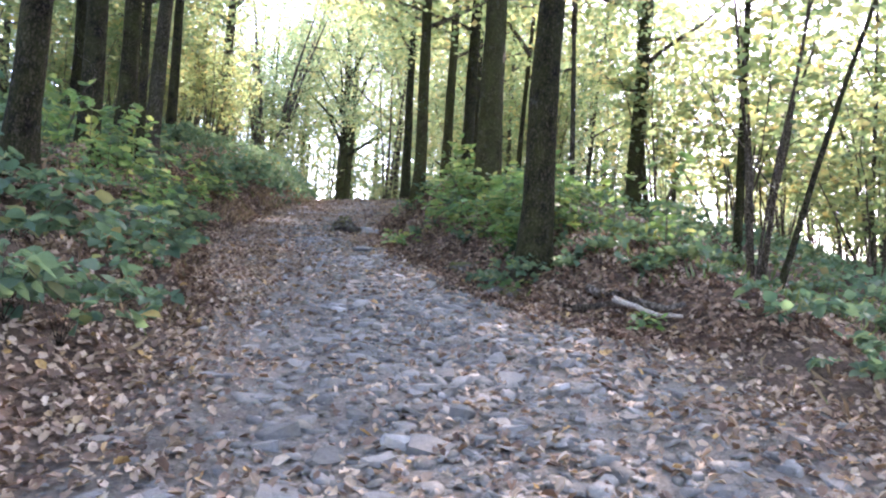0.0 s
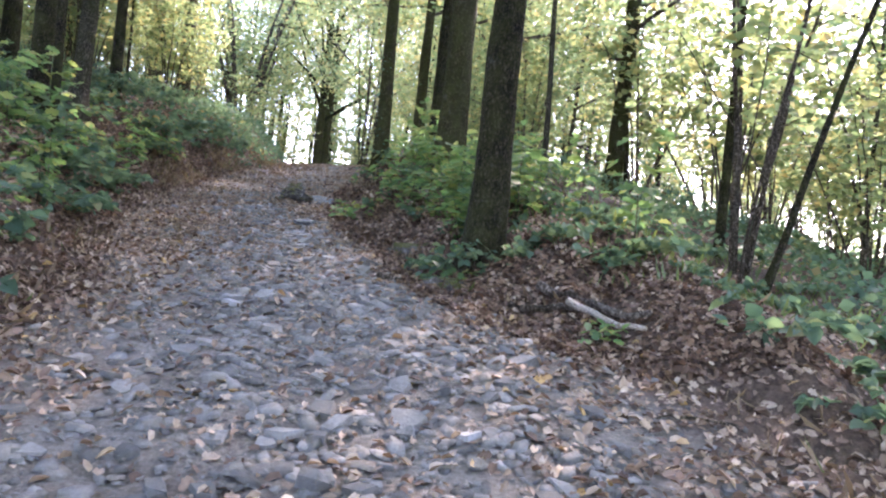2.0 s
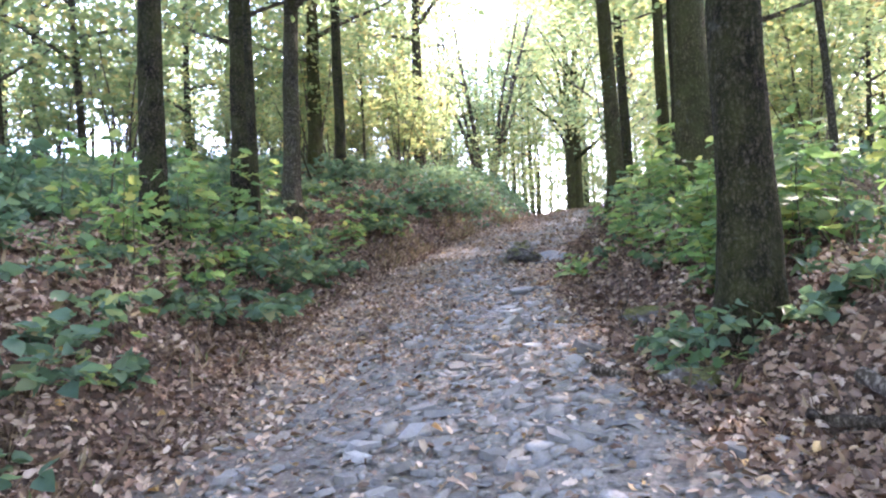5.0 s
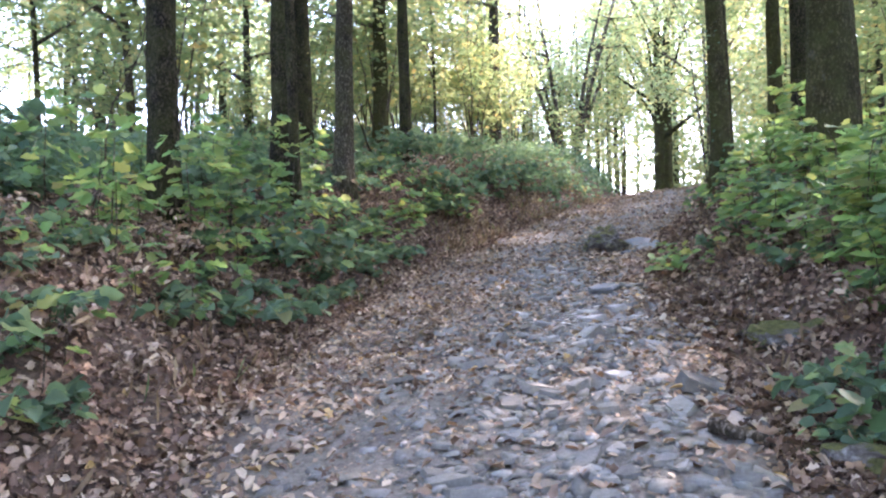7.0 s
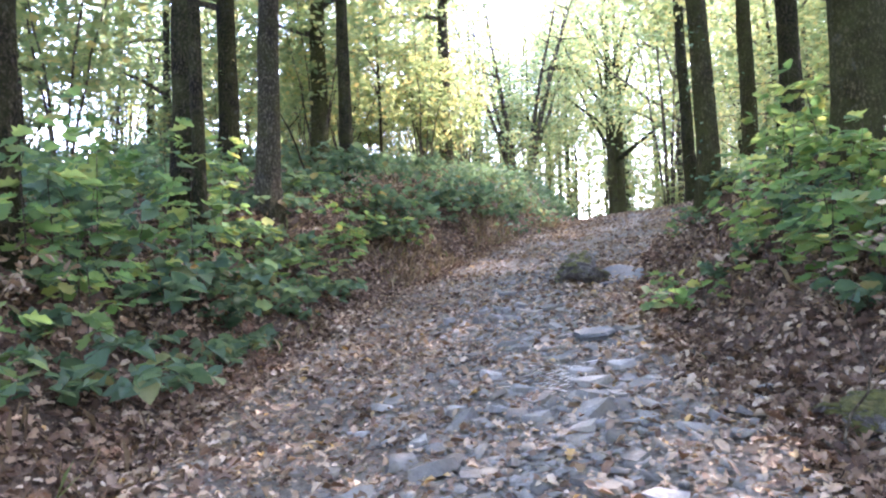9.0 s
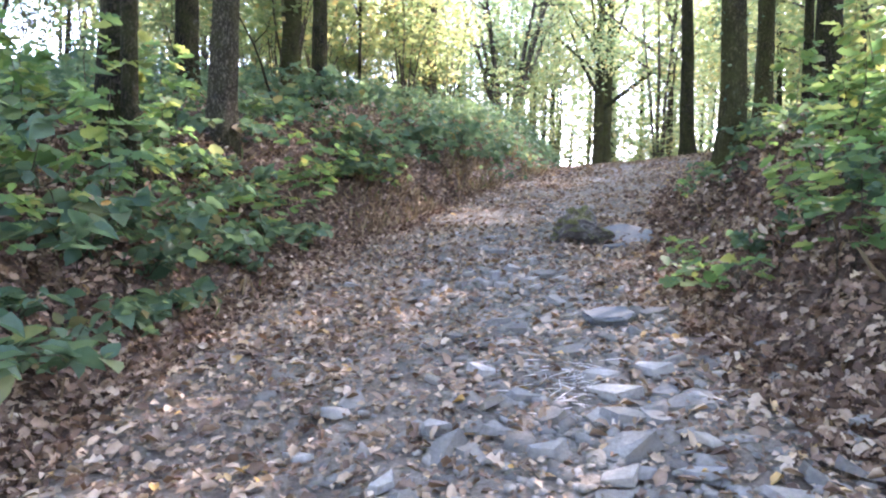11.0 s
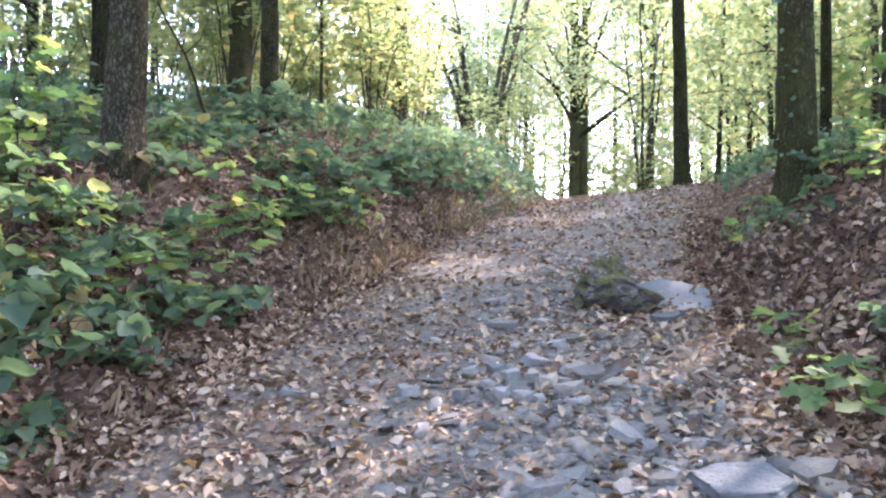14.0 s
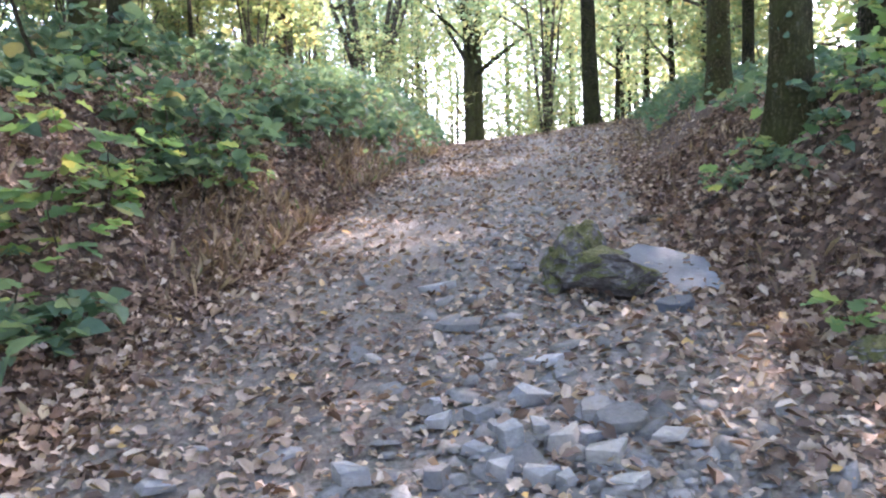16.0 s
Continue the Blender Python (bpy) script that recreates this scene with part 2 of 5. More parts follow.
LEAF_LOBED = ([(0, 0, 0), (-0.16, 0.18, 0.05), (-0.12, 0.3, 0.03), (-0.3, 0.5, 0.13), (-0.17, 0.62, 0.05), (-0.22, 0.82, 0.1), (0, 1, 0.02),
               (0.22, 0.82, 0.12), (0.17, 0.62, 0.05), (0.3, 0.5, 0.16), (0.12, 0.3, 0.03), (0.16, 0.18, 0.05)],
              [(0, 2, 1), (0, 4, 3, 2), (0, 6, 5, 4), (0, 8, 7, 6), (0, 10, 9, 8), (0, 11, 10)])
LEAF_CURLED = ([(0, 0, 0.05), (-0.22, 0.3, 0.2), (-0.16, 0.75, 0.28), (0, 1, 0.12), (0.16, 0.72, 0.25), (0.24, 0.3, 0.16)], [(0, 3, 2, 1), (0, 5, 4, 3)])
BLADE = ([(-0.03, 0, 0), (0.03, 0, 0), (0.02, 0.6, 0.25), (0, 1, 0.2)], [(0, 1, 2), (0, 2, 3)])


class Tubes:
    """Collects tapered tubes along point lists into one mesh."""

    def __init__(self):
        self.v, self.f = [], []

    def add(self, pts, radii, sides=5):
        b = len(self.v)
        pts = [Vector(p) for p in pts]
        for i, p in enumerate(pts):
            d = (pts[min(i + 1, len(pts) - 1)] - pts[max(i - 1, 0)]).normalized()
            a = d.orthogonal().normalized()
            c = d.cross(a)
            for k in range(sides):
                w = 2 * math.pi * k / sides
                self.v.append(p + radii[i] * (math.cos(w) * a + math.sin(w) * c))
        for i in range(len(pts) - 1):
            for k in range(sides):
                q = (k + 1) % sides
                self.f.append((b + i * sides + k, b + i * sides + q, b + (i + 1) * sides + q, b + (i + 1) * sides + k))
        self.f.append(tuple(b + k for k in reversed(range(sides))))
        self.f.append(tuple(b + (len(pts) - 1) * sides + k for k in range(sides)))

    def mesh(self, name):
        return mesh_from(name, self.v, self.f, True)


# ---- the lie of the land ----
def sm(t):
    t = np.clip(t, 0, 1)
    return t * t * (3 - 2 * t)


def left_edge(y):
    return np.interp(y, [-12, 3, 5, 8.7, 10, 12, 14, 17, 21, 30, 34, 40], [-2.3, -2.2, -2.2, -2.9, -3.5, -4.3, -4.9, -5.4, -5.6, -5.9, -6.1, -7])


def right_edge(y):
    return np.interp(y, [-12, 4, 5, 6.5, 7.8, 9.3, 12, 13.5, 15.5, 18, 21.6, 25, 30, 36], [3, 3, 2.9, 2.7, 1.9, 0.8, 0.1, -0.6, -1.1, -1.5, -1.6, -1.5, -1.2, -0.8])


def waves(x, y):
    """Smooth small unevenness."""
    return (0.03 * np.sin(1.9 * x + 0.7 * y + 1) + 0.028 * np.sin(-1.1 * x + 2.3 * y) + 0.02 * np.sin(4.1 * x + 1.3 * y + 2)
            + 0.014 * np.sin(3.3 * x - 5.2 * y + 0.5) + 0.01 * np.sin(8.3 * x + 6.1 * y) + 0.008 * np.sin(-7.1 * x + 11.3 * y + 1.3))


def ground(x, y):
    x, y = np.asarray(x, float), np.asarray(y, float)
    yc = np.where(y < 30, y, 30 + 5 * (1 - np.exp(-np.maximum(y - 30, 0) / 5)))
    z = 0.0174 * x + 0.158 * yc - 0.02 + np.interp(y, [-5, 2, 5, 14, 18, 34], [0, 0, -0.1, -0.1, 0.05, 0.42])
    z = z - 0.05 * np.maximum(y - 37, 0)
    z = z + 0.07 * np.clip(x + 3.0, -3, 2.5) * sm((y - 22) / 10)
    d = left_edge(y) - x
    bf = np.interp(y, [2, 6, 9, 12], [0.5, 0.75, 0.92, 1.0])
    rise = np.maximum(d - 1.2, 0)
    z = z + bf * 1.35 * sm((d + 0.15) / 2.1) + 3.0 * (1 - np.exp(-rise / 10))
    e = x - right_edge(y)
    hr = np.interp(y, [0, 6, 8, 10, 13, 16, 20, 25, 33], [0.1, 0.22, 0.4, 0.68, 0.85, 1.1, 1.05, 0.9, 0.5])
    z = z + hr * sm((e - 0.14) / 1.45) - 0.2 * np.maximum(x - 2.5, 0) * sm((x - 2.5) / 2)
    lip = sm((np.maximum(d, e) + 0.1) / 0.5) * (1 - sm((np.maximum(d, e) - 1.8) / 1.2))
    z = z + lip * (0.06 * np.sin(4.7 * x + 3.1 * y) * np.sin(3.9 * y - 2.2 * x + 1) + 0.035 * np.sin(9.1 * y + 4.3 * x))
    z = z + 0.4 * np.exp(-((x + 0.8) ** 2 / 0.35 + (y - 18.8) ** 2 / 0.6))
    off = np.maximum(np.maximum(d, e), 0)
    z = z + waves(x, y) * (0.6 + 1.2 * sm(off / 2))
    r = np.hypot(x + 2, y - 15)
    w = sm((r - 60) / 140)
    return z * (1 - w) - 3.0 * w


def ground_normal(x, y, h=0.1):
    gx = (ground(x + h, y) - ground(x - h, y)) / (2 * h)
    gy = (ground(x, y + h) - ground(x, y - h)) / (2 * h)
    return np.stack([-gx, -gy, np.ones_like(gx)], 1)


def on_ground(x, y, lift=0.0):
    return Vector((x, y, float(ground(x, y)) + lift))


def steps(lo, hi, fine, far):
    a = list(np.arange(lo, hi, fine))
    s, v = fine, hi
    while v < far:
        a.append(v)
        s *= 1.13
        v += s
    s, v, b = fine, lo - fine, []
    while v > -far:
        b.append(v)
        s *= 1.13
        v -= s
    return np.array(b[::-1] + a)


def build_ground():
    xs, ys = steps(-8, 5, 0.1, 900), steps(2, 24, 0.1, 900)
    X, Y = np.meshgrid(xs, ys)
    Z = ground(X, Y)
    h, w = X.shape
    rough = rng.normal(0, 0.006, Z.shape)
    near = (np.abs(X + 2) < 8) & (Y > 0) & (Y < 26)
    Z = Z + rough * near
    me = bpy.data.meshes.new("ground")
    idx = np.arange(h * w).reshape(h, w)
    quads = np.stack([idx[:-1, :-1], idx[:-1, 1:], idx[1:, 1:], idx[1:, :-1]], -1).reshape(-1, 4)
    me.vertices.add(h * w)
    me.vertices.foreach_set("co", np.stack([X, Y, Z], -1).ravel())
    me.loops.add(quads.size)
    me.loops.foreach_set("vertex_index", quads.ravel().astype(np.int32))
    me.polygons.add(len(quads))
    me.polygons.foreach_set("loop_start", (np.arange(len(quads)) * 4).astype(np.int32))
    me.update(calc_edges=True)
    me.shade_smooth()
    inside = np.minimum(X - left_edge(Y), right_edge(Y) - X)
    tro = sm((inside + 0.2) / 0.9) * (Y < 60)
    att = me.attributes.new("trodden", "FLOAT", "POINT")
    att.data.foreach_set("value", tro.ravel().astype(np.float32))
    return tagged(part("ground", me, SOIL), "brown woodland soil with a trodden grey dirt track", "ground", kind="structure")


GROUND = build_ground()


# ---- trees ----
def trunk_mesh(radius, height, seed, flare=1.5, twist=0.12, sides=18, rings=40):
    r = random.Random(seed)
    bend = [(r.uniform(-1, 1), r.uniform(-1, 1)) for _ in range(3)]
    v, f = [], []
    lobes = [r.uniform(0, 6.28) for _ in range(4)]
    for i in range(rings + 1):
        u = (i / rings) ** 1.5
        z = u * height - 0.25
        rad = radius * ((1 - 0.72 * u) + (flare - 1) * math.exp(-max(z, 0) / (1.6 * radius + 0.05)))
        cx = sum(b[0] * twist * math.sin(u * (2.2 + 2 * k) + k) * u for k, b in enumerate(bend))
        cy = sum(b[1] * twist * math.sin(u * (2.6 + 2 * k) + k) * u for k, b in enumerate(bend))
        root = math.exp(-max(z, 0) / 0.35)
        for k in range(sides):
            w = 2 * math.pi * k / sides
            q = 1 + 0.05 * math.sin(3 * w + lobes[0] + 2 * z) + 0.04 * math.sin(5 * w + lobes[1] - 1.5 * z) + root * 0.22 * max(0, math.sin(4 * w + lobes[2]))
            q += 0.07 * noise.noise((3 * math.cos(w) + seed, 3 * math.sin(w), 1.7 * z)) + 0.05 * noise.noise((7 * math.cos(w), 7 * math.sin(w) + seed, 4 * z))
            v.append((cx + rad * q * math.cos(w), cy + rad * q * math.sin(w), z))
    for i in range(rings):
        for k in range(sides):
            q = (k + 1) % sides
            f.append((i * sides + k, i * sides + q, (i + 1) * sides + q, (i + 1) * sides + k))
    f.append(tuple(rings * sides + k for k in range(sides)))
    return mesh_from("trunk", v, f, True)


def crown_meshes(seed, start, top, limbs, reach, leaves, leaf_size, climb=0.0):
    """Limbs and leaves of a tree's crown round the z axis."""
    r = random.Random(seed)
    g = np.random.default_rng(seed)
    boughs, spots = [], []
    for i in range(limbs):
        tubes = Tubes()
        u = (i + 0.5) / limbs
        z0 = start + (top - start) * u ** 1.1
        a = i * 2.4 + r.uniform(-0.5, 0.5)
        ln = reach * (1.05 - 0.55 * u) * r.uniform(0.75, 1.2)
        up = r.uniform(0.25, 0.7) + 0.4 * u + climb
        d = Vector((math.cos(a), math.sin(a), up)).normalized()
        pts = [Vector((0, 0, z0))]
        for k in range(6):
            d = (d + Vector((r.uniform(-0.2, 0.2), r.uniform(-0.2, 0.2), r.uniform(-0.16, 0.1)))).normalized()
            pts.append(pts[-1] + d * ln / 6)
        r0 = 0.02 + 0.011 * ln
        tubes.add(pts, [r0 * (1 - 0.15 * k) + 0.004 for k in range(7)], 5)
        for k in range(1, 7):
            for _ in range(2):
                b = r.uniform(0, 6.28)
                e = Vector((math.cos(b), math.sin(b), r.uniform(-0.25, 0.5))).normalized()
                l2 = ln * r.uniform(0.16, 0.36)
                q = [pts[k]]
                for j in range(3):
                    e = (e + Vector((r.uniform(-0.3, 0.3), r.uniform(-0.3, 0.3), r.uniform(-0.25, 0.1)))).normalized()
                    q.append(q[-1] + e * l2 / 3)
                    spots.append((q[-1], 0.16 + 0.12 * l2))
                if _ == 0:
                    tubes.add([q[0], q[1], q[3]], [0.012, 0.008, 0.003], 3)
        boughs.append(tubes.mesh("limb"))
    per = max(1, leaves // len(spots))
    P = np.concatenate([np.array(s) + g.normal(0, 1, (per, 3)) * np.array([w, w, 0.6 * w]) * 1.9 for s, w in spots])
    n = len(P)
    N = g.normal(0, 0.55, (n, 3)) + [0, 0, 1]
    S = leaf_size * g.uniform(0.65, 1.2, (n, 1)) * np.array([[1.25, 1, 1]])
    lv = cloud("leaves", LEAF_FOUR, turned(N, g.uniform(0, 6.28, n), S), P)
    return boughs, lv


CROWNS = [crown_meshes(11 + k, st, tp, 11, rc, 3500, 0.208) for k, (st, tp, rc) in enumerate([(3.9, 14, 4.6), (4.4, 15, 4.2), (3.4, 13, 4.8), (4.4, 15, 4.0)])]
CROWNS += [crown_meshes(31 + k, st, tp, 15, rc, 13000, 0.23, 0.2) for k, (st, tp, rc) in enumerate([(5.5, 15, 7.2), (6.2, 16, 6.5)])]
LOW_CROWNS = [crown_meshes(41 + k, st, 11.5, 12, rc, 4000, 0.198) for k, (st, rc) in enumerate([(2.0, 3.8), (2.8, 3.4), (1.6, 3.2)])]
THIN_CROWNS = [crown_meshes(61 + k, st, 9.5, 10, rc, 1800, 0.165) for k, (st, rc) in enumerate([(2.4, 1.7), (3.4, 1.9), (1.8, 1.5)])]
for sets in (CROWNS, LOW_CROWNS, THIN_CROWNS):
    for limbs_, leaves_ in sets:
        for me in limbs_:
            me.materials.append(TWIG)
        leaves_.materials.append(LEAF)


def tree(x, y, radius, height=15.0, lean=(0, 0), crown=None, bark=None, label="", seed=0, flare=1.3, category="tree", group=""):
    """A tree on the ground: lean is degrees towards +x and +y."""
    root = new("tree")
    root.matrix_world = Matrix.Translation(on_ground(x, y)) @ pose(0, 0, 0, -lean[1], lean[0], 0)
    part("trunk", trunk_mesh(radius, height, seed + int(100 * abs(x) + 10 * abs(y)), flare, sides=18 if seed < 100 else 10, rings=40 if seed < 100 else 22), bark or BARK, root)
    if crown:
        limbs_, leaves_ = crown
        turn = pose(0, 0, 0, 0, 0, (37 * seed + 53 * abs(x) + 91 * y) % 360)
        for me in limbs_:
            part("limb", me, None, root).matrix_basis = turn
        part("crown", leaves_, None, root).matrix_basis = turn
    return tagged(root, label or "tall woodland tree with dark fissured bark", category, group or "trees of the wood")


MAIN = [
    # x, y, radius, lean x, lean y, bark, crown, label
    (1.3, 10.2, 0.238, 1.0, 0, BARK, 1, "thick dark-barked tree at the edge of the track"),
    (0.85, 15.9, 0.30, 0.5, 0, BARK_MOSS, 0, "stout mossy tree trunk on the bank"),
    (-0.76, 19.0, 0.172, -1.0, 0, BARK_MOSS, 1, "straight tree trunk with ivy at its foot beside the track"),
    (0.5, 20.5, 0.19, -0.5, 0, BARK, 3, "dark tree trunk on the bank above the track"),
    (5.33, 20.4, 0.24, 1.5, 0, BARK_MOSS, 2, "upright tree on the lower side of the track"),
    (-5.9, 11.5, 0.18, -1.0, 0, BARK, 3, "slim dark tree on the bramble-covered bank"),
    (-6.77, 14.57, 0.2, 0, 0, BARK, 1, "straight tree among the brambles on the bank"),
    (-6.22, 14.25, 0.085, -2, 0, BARK, 3, "thin tree standing close behind a thicker one"),
    (-7.04, 16.55, 0.188, 1.2, 0, BARK_PALE, 0, "greyish tree trunk on top of the bank"),
    (-10.7, 20.1, 0.235, -1.0, 0, BARK, 2, "dark tree trunk behind a paler one"),
    (-10.6, 23.5, 0.24, 1.0, 0, BARK_MOSS, 2, "brown tree trunk back from the bank"),
    (-8.5, 21.4, 0.16, -0.5, 0, BARK, 5, "dark slim tree trunk on the bank"),
    (-10.1, 30.9, 0.24, 0.5, 0, BARK_PALE, 4, "pale straight tree trunk near the top of the rise"),
    (-4.9, 8.0, 0.18, 2.0, 0, BARK, 0, "dark tree rising from the bramble thicket"),
    (-18.6, 20.2, 0.17, -1, 0, BARK, 2, "tree further back in the wood"),
    (-24.2, 31.0, 0.2, 0, 0, BARK, 0, "tree further back in the wood"),
    (-1.95, 33.1, 0.23, -1.2, 0, BARK, 5, "dark tree trunk at the top of the track"),
    (-0.14, 25.2, 0.19, 0.5, 0, BARK_MOSS, 1, "mossy tree trunk further up the track"),
    (0.92, 27.7, 0.12, 0, 0, BARK, 3, "slim tree trunk further up the track"),
    (-3.6, 48.5, 0.2, 1, 0, BARK_PALE, 4, "tree beyond the crest of the track"),
    (-12.8, 61.5, 0.24, 0, 0, BARK, 5, "slim tree beyond the crest of the track"),
]
for i, (x, y, rad, lx, ly, bark, cr, lab) in enumerate(MAIN):
    tree(x, y, rad, 15.5, (lx, ly), CROWNS[cr], bark, lab, i)


def crest_tree(x, y):
    """The two-stemmed tree with low spreading limbs at the head of the track."""
    root = new("tree")
    root.matrix_world = Matrix.Translation(on_ground(x, y))
    a = part("trunk", trunk_mesh(0.42, 22, 301, 1.2), BARK_MOSS, root)
    b = part("trunk", trunk_mesh(0.34, 21, 302, 1.2), BARK_MOSS, root)
    a.matrix_basis, b.matrix_basis = pose(-0.12, 0, 0, 0, -0.2, 0), pose(0.36, 0.1, 0, 0, 0.1, 0)
    limbs_, leaves_ = crown_meshes(303, 5.4, 20, 26, 10.0, 15000, 0.25, 0.6)
    for me in limbs_:
        part("limb", me, BARK, root)
    part("crown", leaves_, LEAF, root)
    return tagged(root, "two-stemmed tree with spreading limbs at the crest", "tree", "trees of the wood")


crest_tree(-8.45, 56.5)


def clump(x, y, stems, height, spread, seed, leaves, leaf_size, rad, label, name="coppice_shrub", category="shrub"):
    """A many-stemmed shrub: stems that fan out from one stool, with sprays of leaves."""
    r = random.Random(seed)
    g = np.random.default_rng(seed)
    root = new(name)
    spots = []
    for k in range(stems):
        tubes = Tubes()
        a = 6.283 * k / stems + r.uniform(-0.4, 0.4)
        s = spread * r.uniform(0.4, 1.1)
        h = height * r.uniform(0.7, 1.1)
        pts = []
        for j in range(9):
            u = j / 8
            pts.append(Vector((0.1 * math.cos(a) + s * math.cos(a) * u ** 1.25 + r.uniform(-0.05, 0.05) * u * 2, 0.1 * math.sin(a) + s * math.sin(a) * u ** 1.25 + r.uniform(-0.05, 0.05) * u * 2, h * u - 0.1 * (1 - u))))
        tubes.add(pts, [rad * (1 - 0.85 * j / 8) * r.uniform(0.95, 1.05) for j in range(9)], 6)
        for j in range(3, 9):
            for _ in range(3):
                b = r.uniform(0, 6.28)
                e = Vector((math.cos(b), math.sin(b), r.uniform(-0.1, 0.6))).normalized() * r.uniform(0.3, 0.9) * height / 6
                if _ < 2:
                    tubes.add([pts[j], pts[j] + e], [rad * 0.25, rad * 0.08], 3)
                spots.append((pts[j] + 0.7 * e, 0.22 * height / 6))
        part("stem", tubes.mesh("stem"), TWIG, root)
    per = max(1, leaves // len(spots))
    P = np.concatenate([np.array(s) + g.normal(0, 1, (per, 3)) * np.array([w, w, 0.5 * w]) * 1.2 for s, w in spots])
    n = len(P)
    S = leaf_size * g.uniform(0.6, 1.2, (n, 1)) * np.array([[1.3, 1, 1]])
    part("foliage", cloud("foliage", LEAF_FOUR, turned(g.normal(0, 0.5, (n, 3)) + [0, 0, 1], g.uniform(0, 6.28, n), S), P), LEAF, root)
    root.matrix_world = Matrix.Translation(on_ground(x, y))
    return tagged(root, label, category, "shrubs under the trees")


# shrub by the crest with fanned stems
clump(-11.9, 46.0, 9, 13, 4.6, 21, 5200, 0.22, 0.2, "large fan of bare coppice stems near the crest")
clump(-3.5, 41.0, 6, 10, 1.7, 26, 900, 0.2, 0.075, "thin fan of coppice stems at the crest")
SHRUBS = [clump(-9.4, 27.5, 5, 5.5, 1.6, 22, 1250, 0.185, 0.03, "thin-stemmed leafy hazel shrub"),
          clump(7.5, 18.0, 4, 6.5, 1.3, 23, 1350, 0.185, 0.035, "thin-stemmed leafy hazel shrub"),
          clump(3.4, 24.0, 6, 5.0, 2.0, 24, 1350, 0.185, 0.03, "thin-stemmed leafy hazel shrub"),
          clump(-14.0, 17.0, 3, 4.5, 1.0, 25, 1000, 0.185, 0.025, "young leafy sapling cluster")]


def clear(x, y):
    """True where no shrub may stand: the track, its line of sight over the crest."""
    if y < 3:
        return True
    if left_edge(y) - 2.2 < x < right_edge(y) + 1.2 and y < 36:
        return True
    return -9.6 < x < -4.0 and 33 <= y < 60


def glade(x, y):
    """True in the thinly wooded hollow on the lower side, where the sky shows between the stems."""
    a = math.degrees(math.atan2(x - 0.6, y - 1.5))
    return 12.5 < a < 27 and math.hypot(x, y) > 15


def scatter_shrubs():
    r = random.Random(5)
    done = 0
    while done < 100:
        if r.random() < 0.4:
            x, y = r.uniform(-32, -7.5), r.uniform(7, 50)
        else:
            x, y = r.uniform(1.8, 26), r.uniform(11, 48)
        if clear(x, y) or (x < 0 and y < 24 and x > -10.5) or (glade(x, y) and r.random() < 0.35):
            continue
        s = r.uniform(0.75, 1.25)
        ob = copy_thing(SHRUBS[r.randrange(4)], Matrix.Translation(on_ground(x, y)) @ pose(0, 0, 0, 0, 0, r.uniform(0, 360)))
        ob.scale = (s, s, s)
        done += 1
    made = 0
    while made < 62:
        if r.random() < 0.5:
            x, y = r.uniform(-34, -11), r.uniform(9, 55)
        else:
            x, y = r.uniform(3.0, 26), r.uniform(13, 50)
        if clear(x, y) or (0 < x < 9 and y < 19) or (glade(x, y) and r.random() < 0.6):
            continue
        rad = r.uniform(0.05, 0.085) if -2 < x < 9 and y < 30 else r.uniform(0.05, 0.15)
        kit = THIN_CROWNS[r.randrange(3)] if rad < 0.09 else LOW_CROWNS[r.randrange(3)]
        tree(x, y, rad, 10.5 if rad < 0.09 else 13, (r.uniform(-4, 4), r.uniform(-3, 3)), kit, BARK if r.random() < 0.35 else BARK_PALE,
             "slender woodland tree with a light leafy crown" if rad < 0.09 else "woodland tree standing back from the track", 500 + made)
        made += 1


scatter_shrubs()
# First three are added so that their crowns block sun on the track.
for k, (x, y, rad, low) in enumerate([(3.0, 17.2, 0.07, 0), (5.2, 12.6, 0.08, 0), (2.2, 22.6, 0.09, 0), (2.6, 31, 0.1, 1), (4.2, 36, 0.12, 1), (1.2, 40, 0.12, 1), (6.3, 32, 0.1, 1),
                                      (-0.6, 45, 0.13, 1), (3.6, 46, 0.12, 1), (7.4, 40, 0.12, 1), (9.0, 28, 0.1, 1), (1.6, 35, 0.09, 1), (-13.5, 37, 0.12, 1), (-15, 30, 0.1, 1), (-12.6, 26.5, 0.08, 1), (-16, 42, 0.12, 1)]):
    tree(x, y, rad, 13, ((k * 7) % 5 - 2, 0), LOW_CROWNS[k % 3] if low else CROWNS[k % 4], BARK if k % 3 else BARK_PALE, "slender woodland tree with a light leafy crown", 700 + k)
# Unseen trees added round the start; their crowns shade the near track.
for k, (x, y) in enumerate([(-6.5, -2), (5.5, -1.5), (5.6, 3.6), (-5.6, 2.4), (2.5, -7), (-3.5, -8), (8, 7), (-9, 4.5), (-10, -5), (9, -6), (0, -13), (8.5, 1), (7.8, 4.6), (4.8, 0.8), (3.8, -3), (-3.6, -2.5), (0.9, -2.4), (-2.9, 0.3), (3.4, 1.9), (-3.9, 3.0), (1.6, -5.0)]):
    tree(x, y, 0.2, 15, (0, 0), CROWNS[k % 4], BARK, "unseen woodland tree added by the start to shade the track", 900 + k)
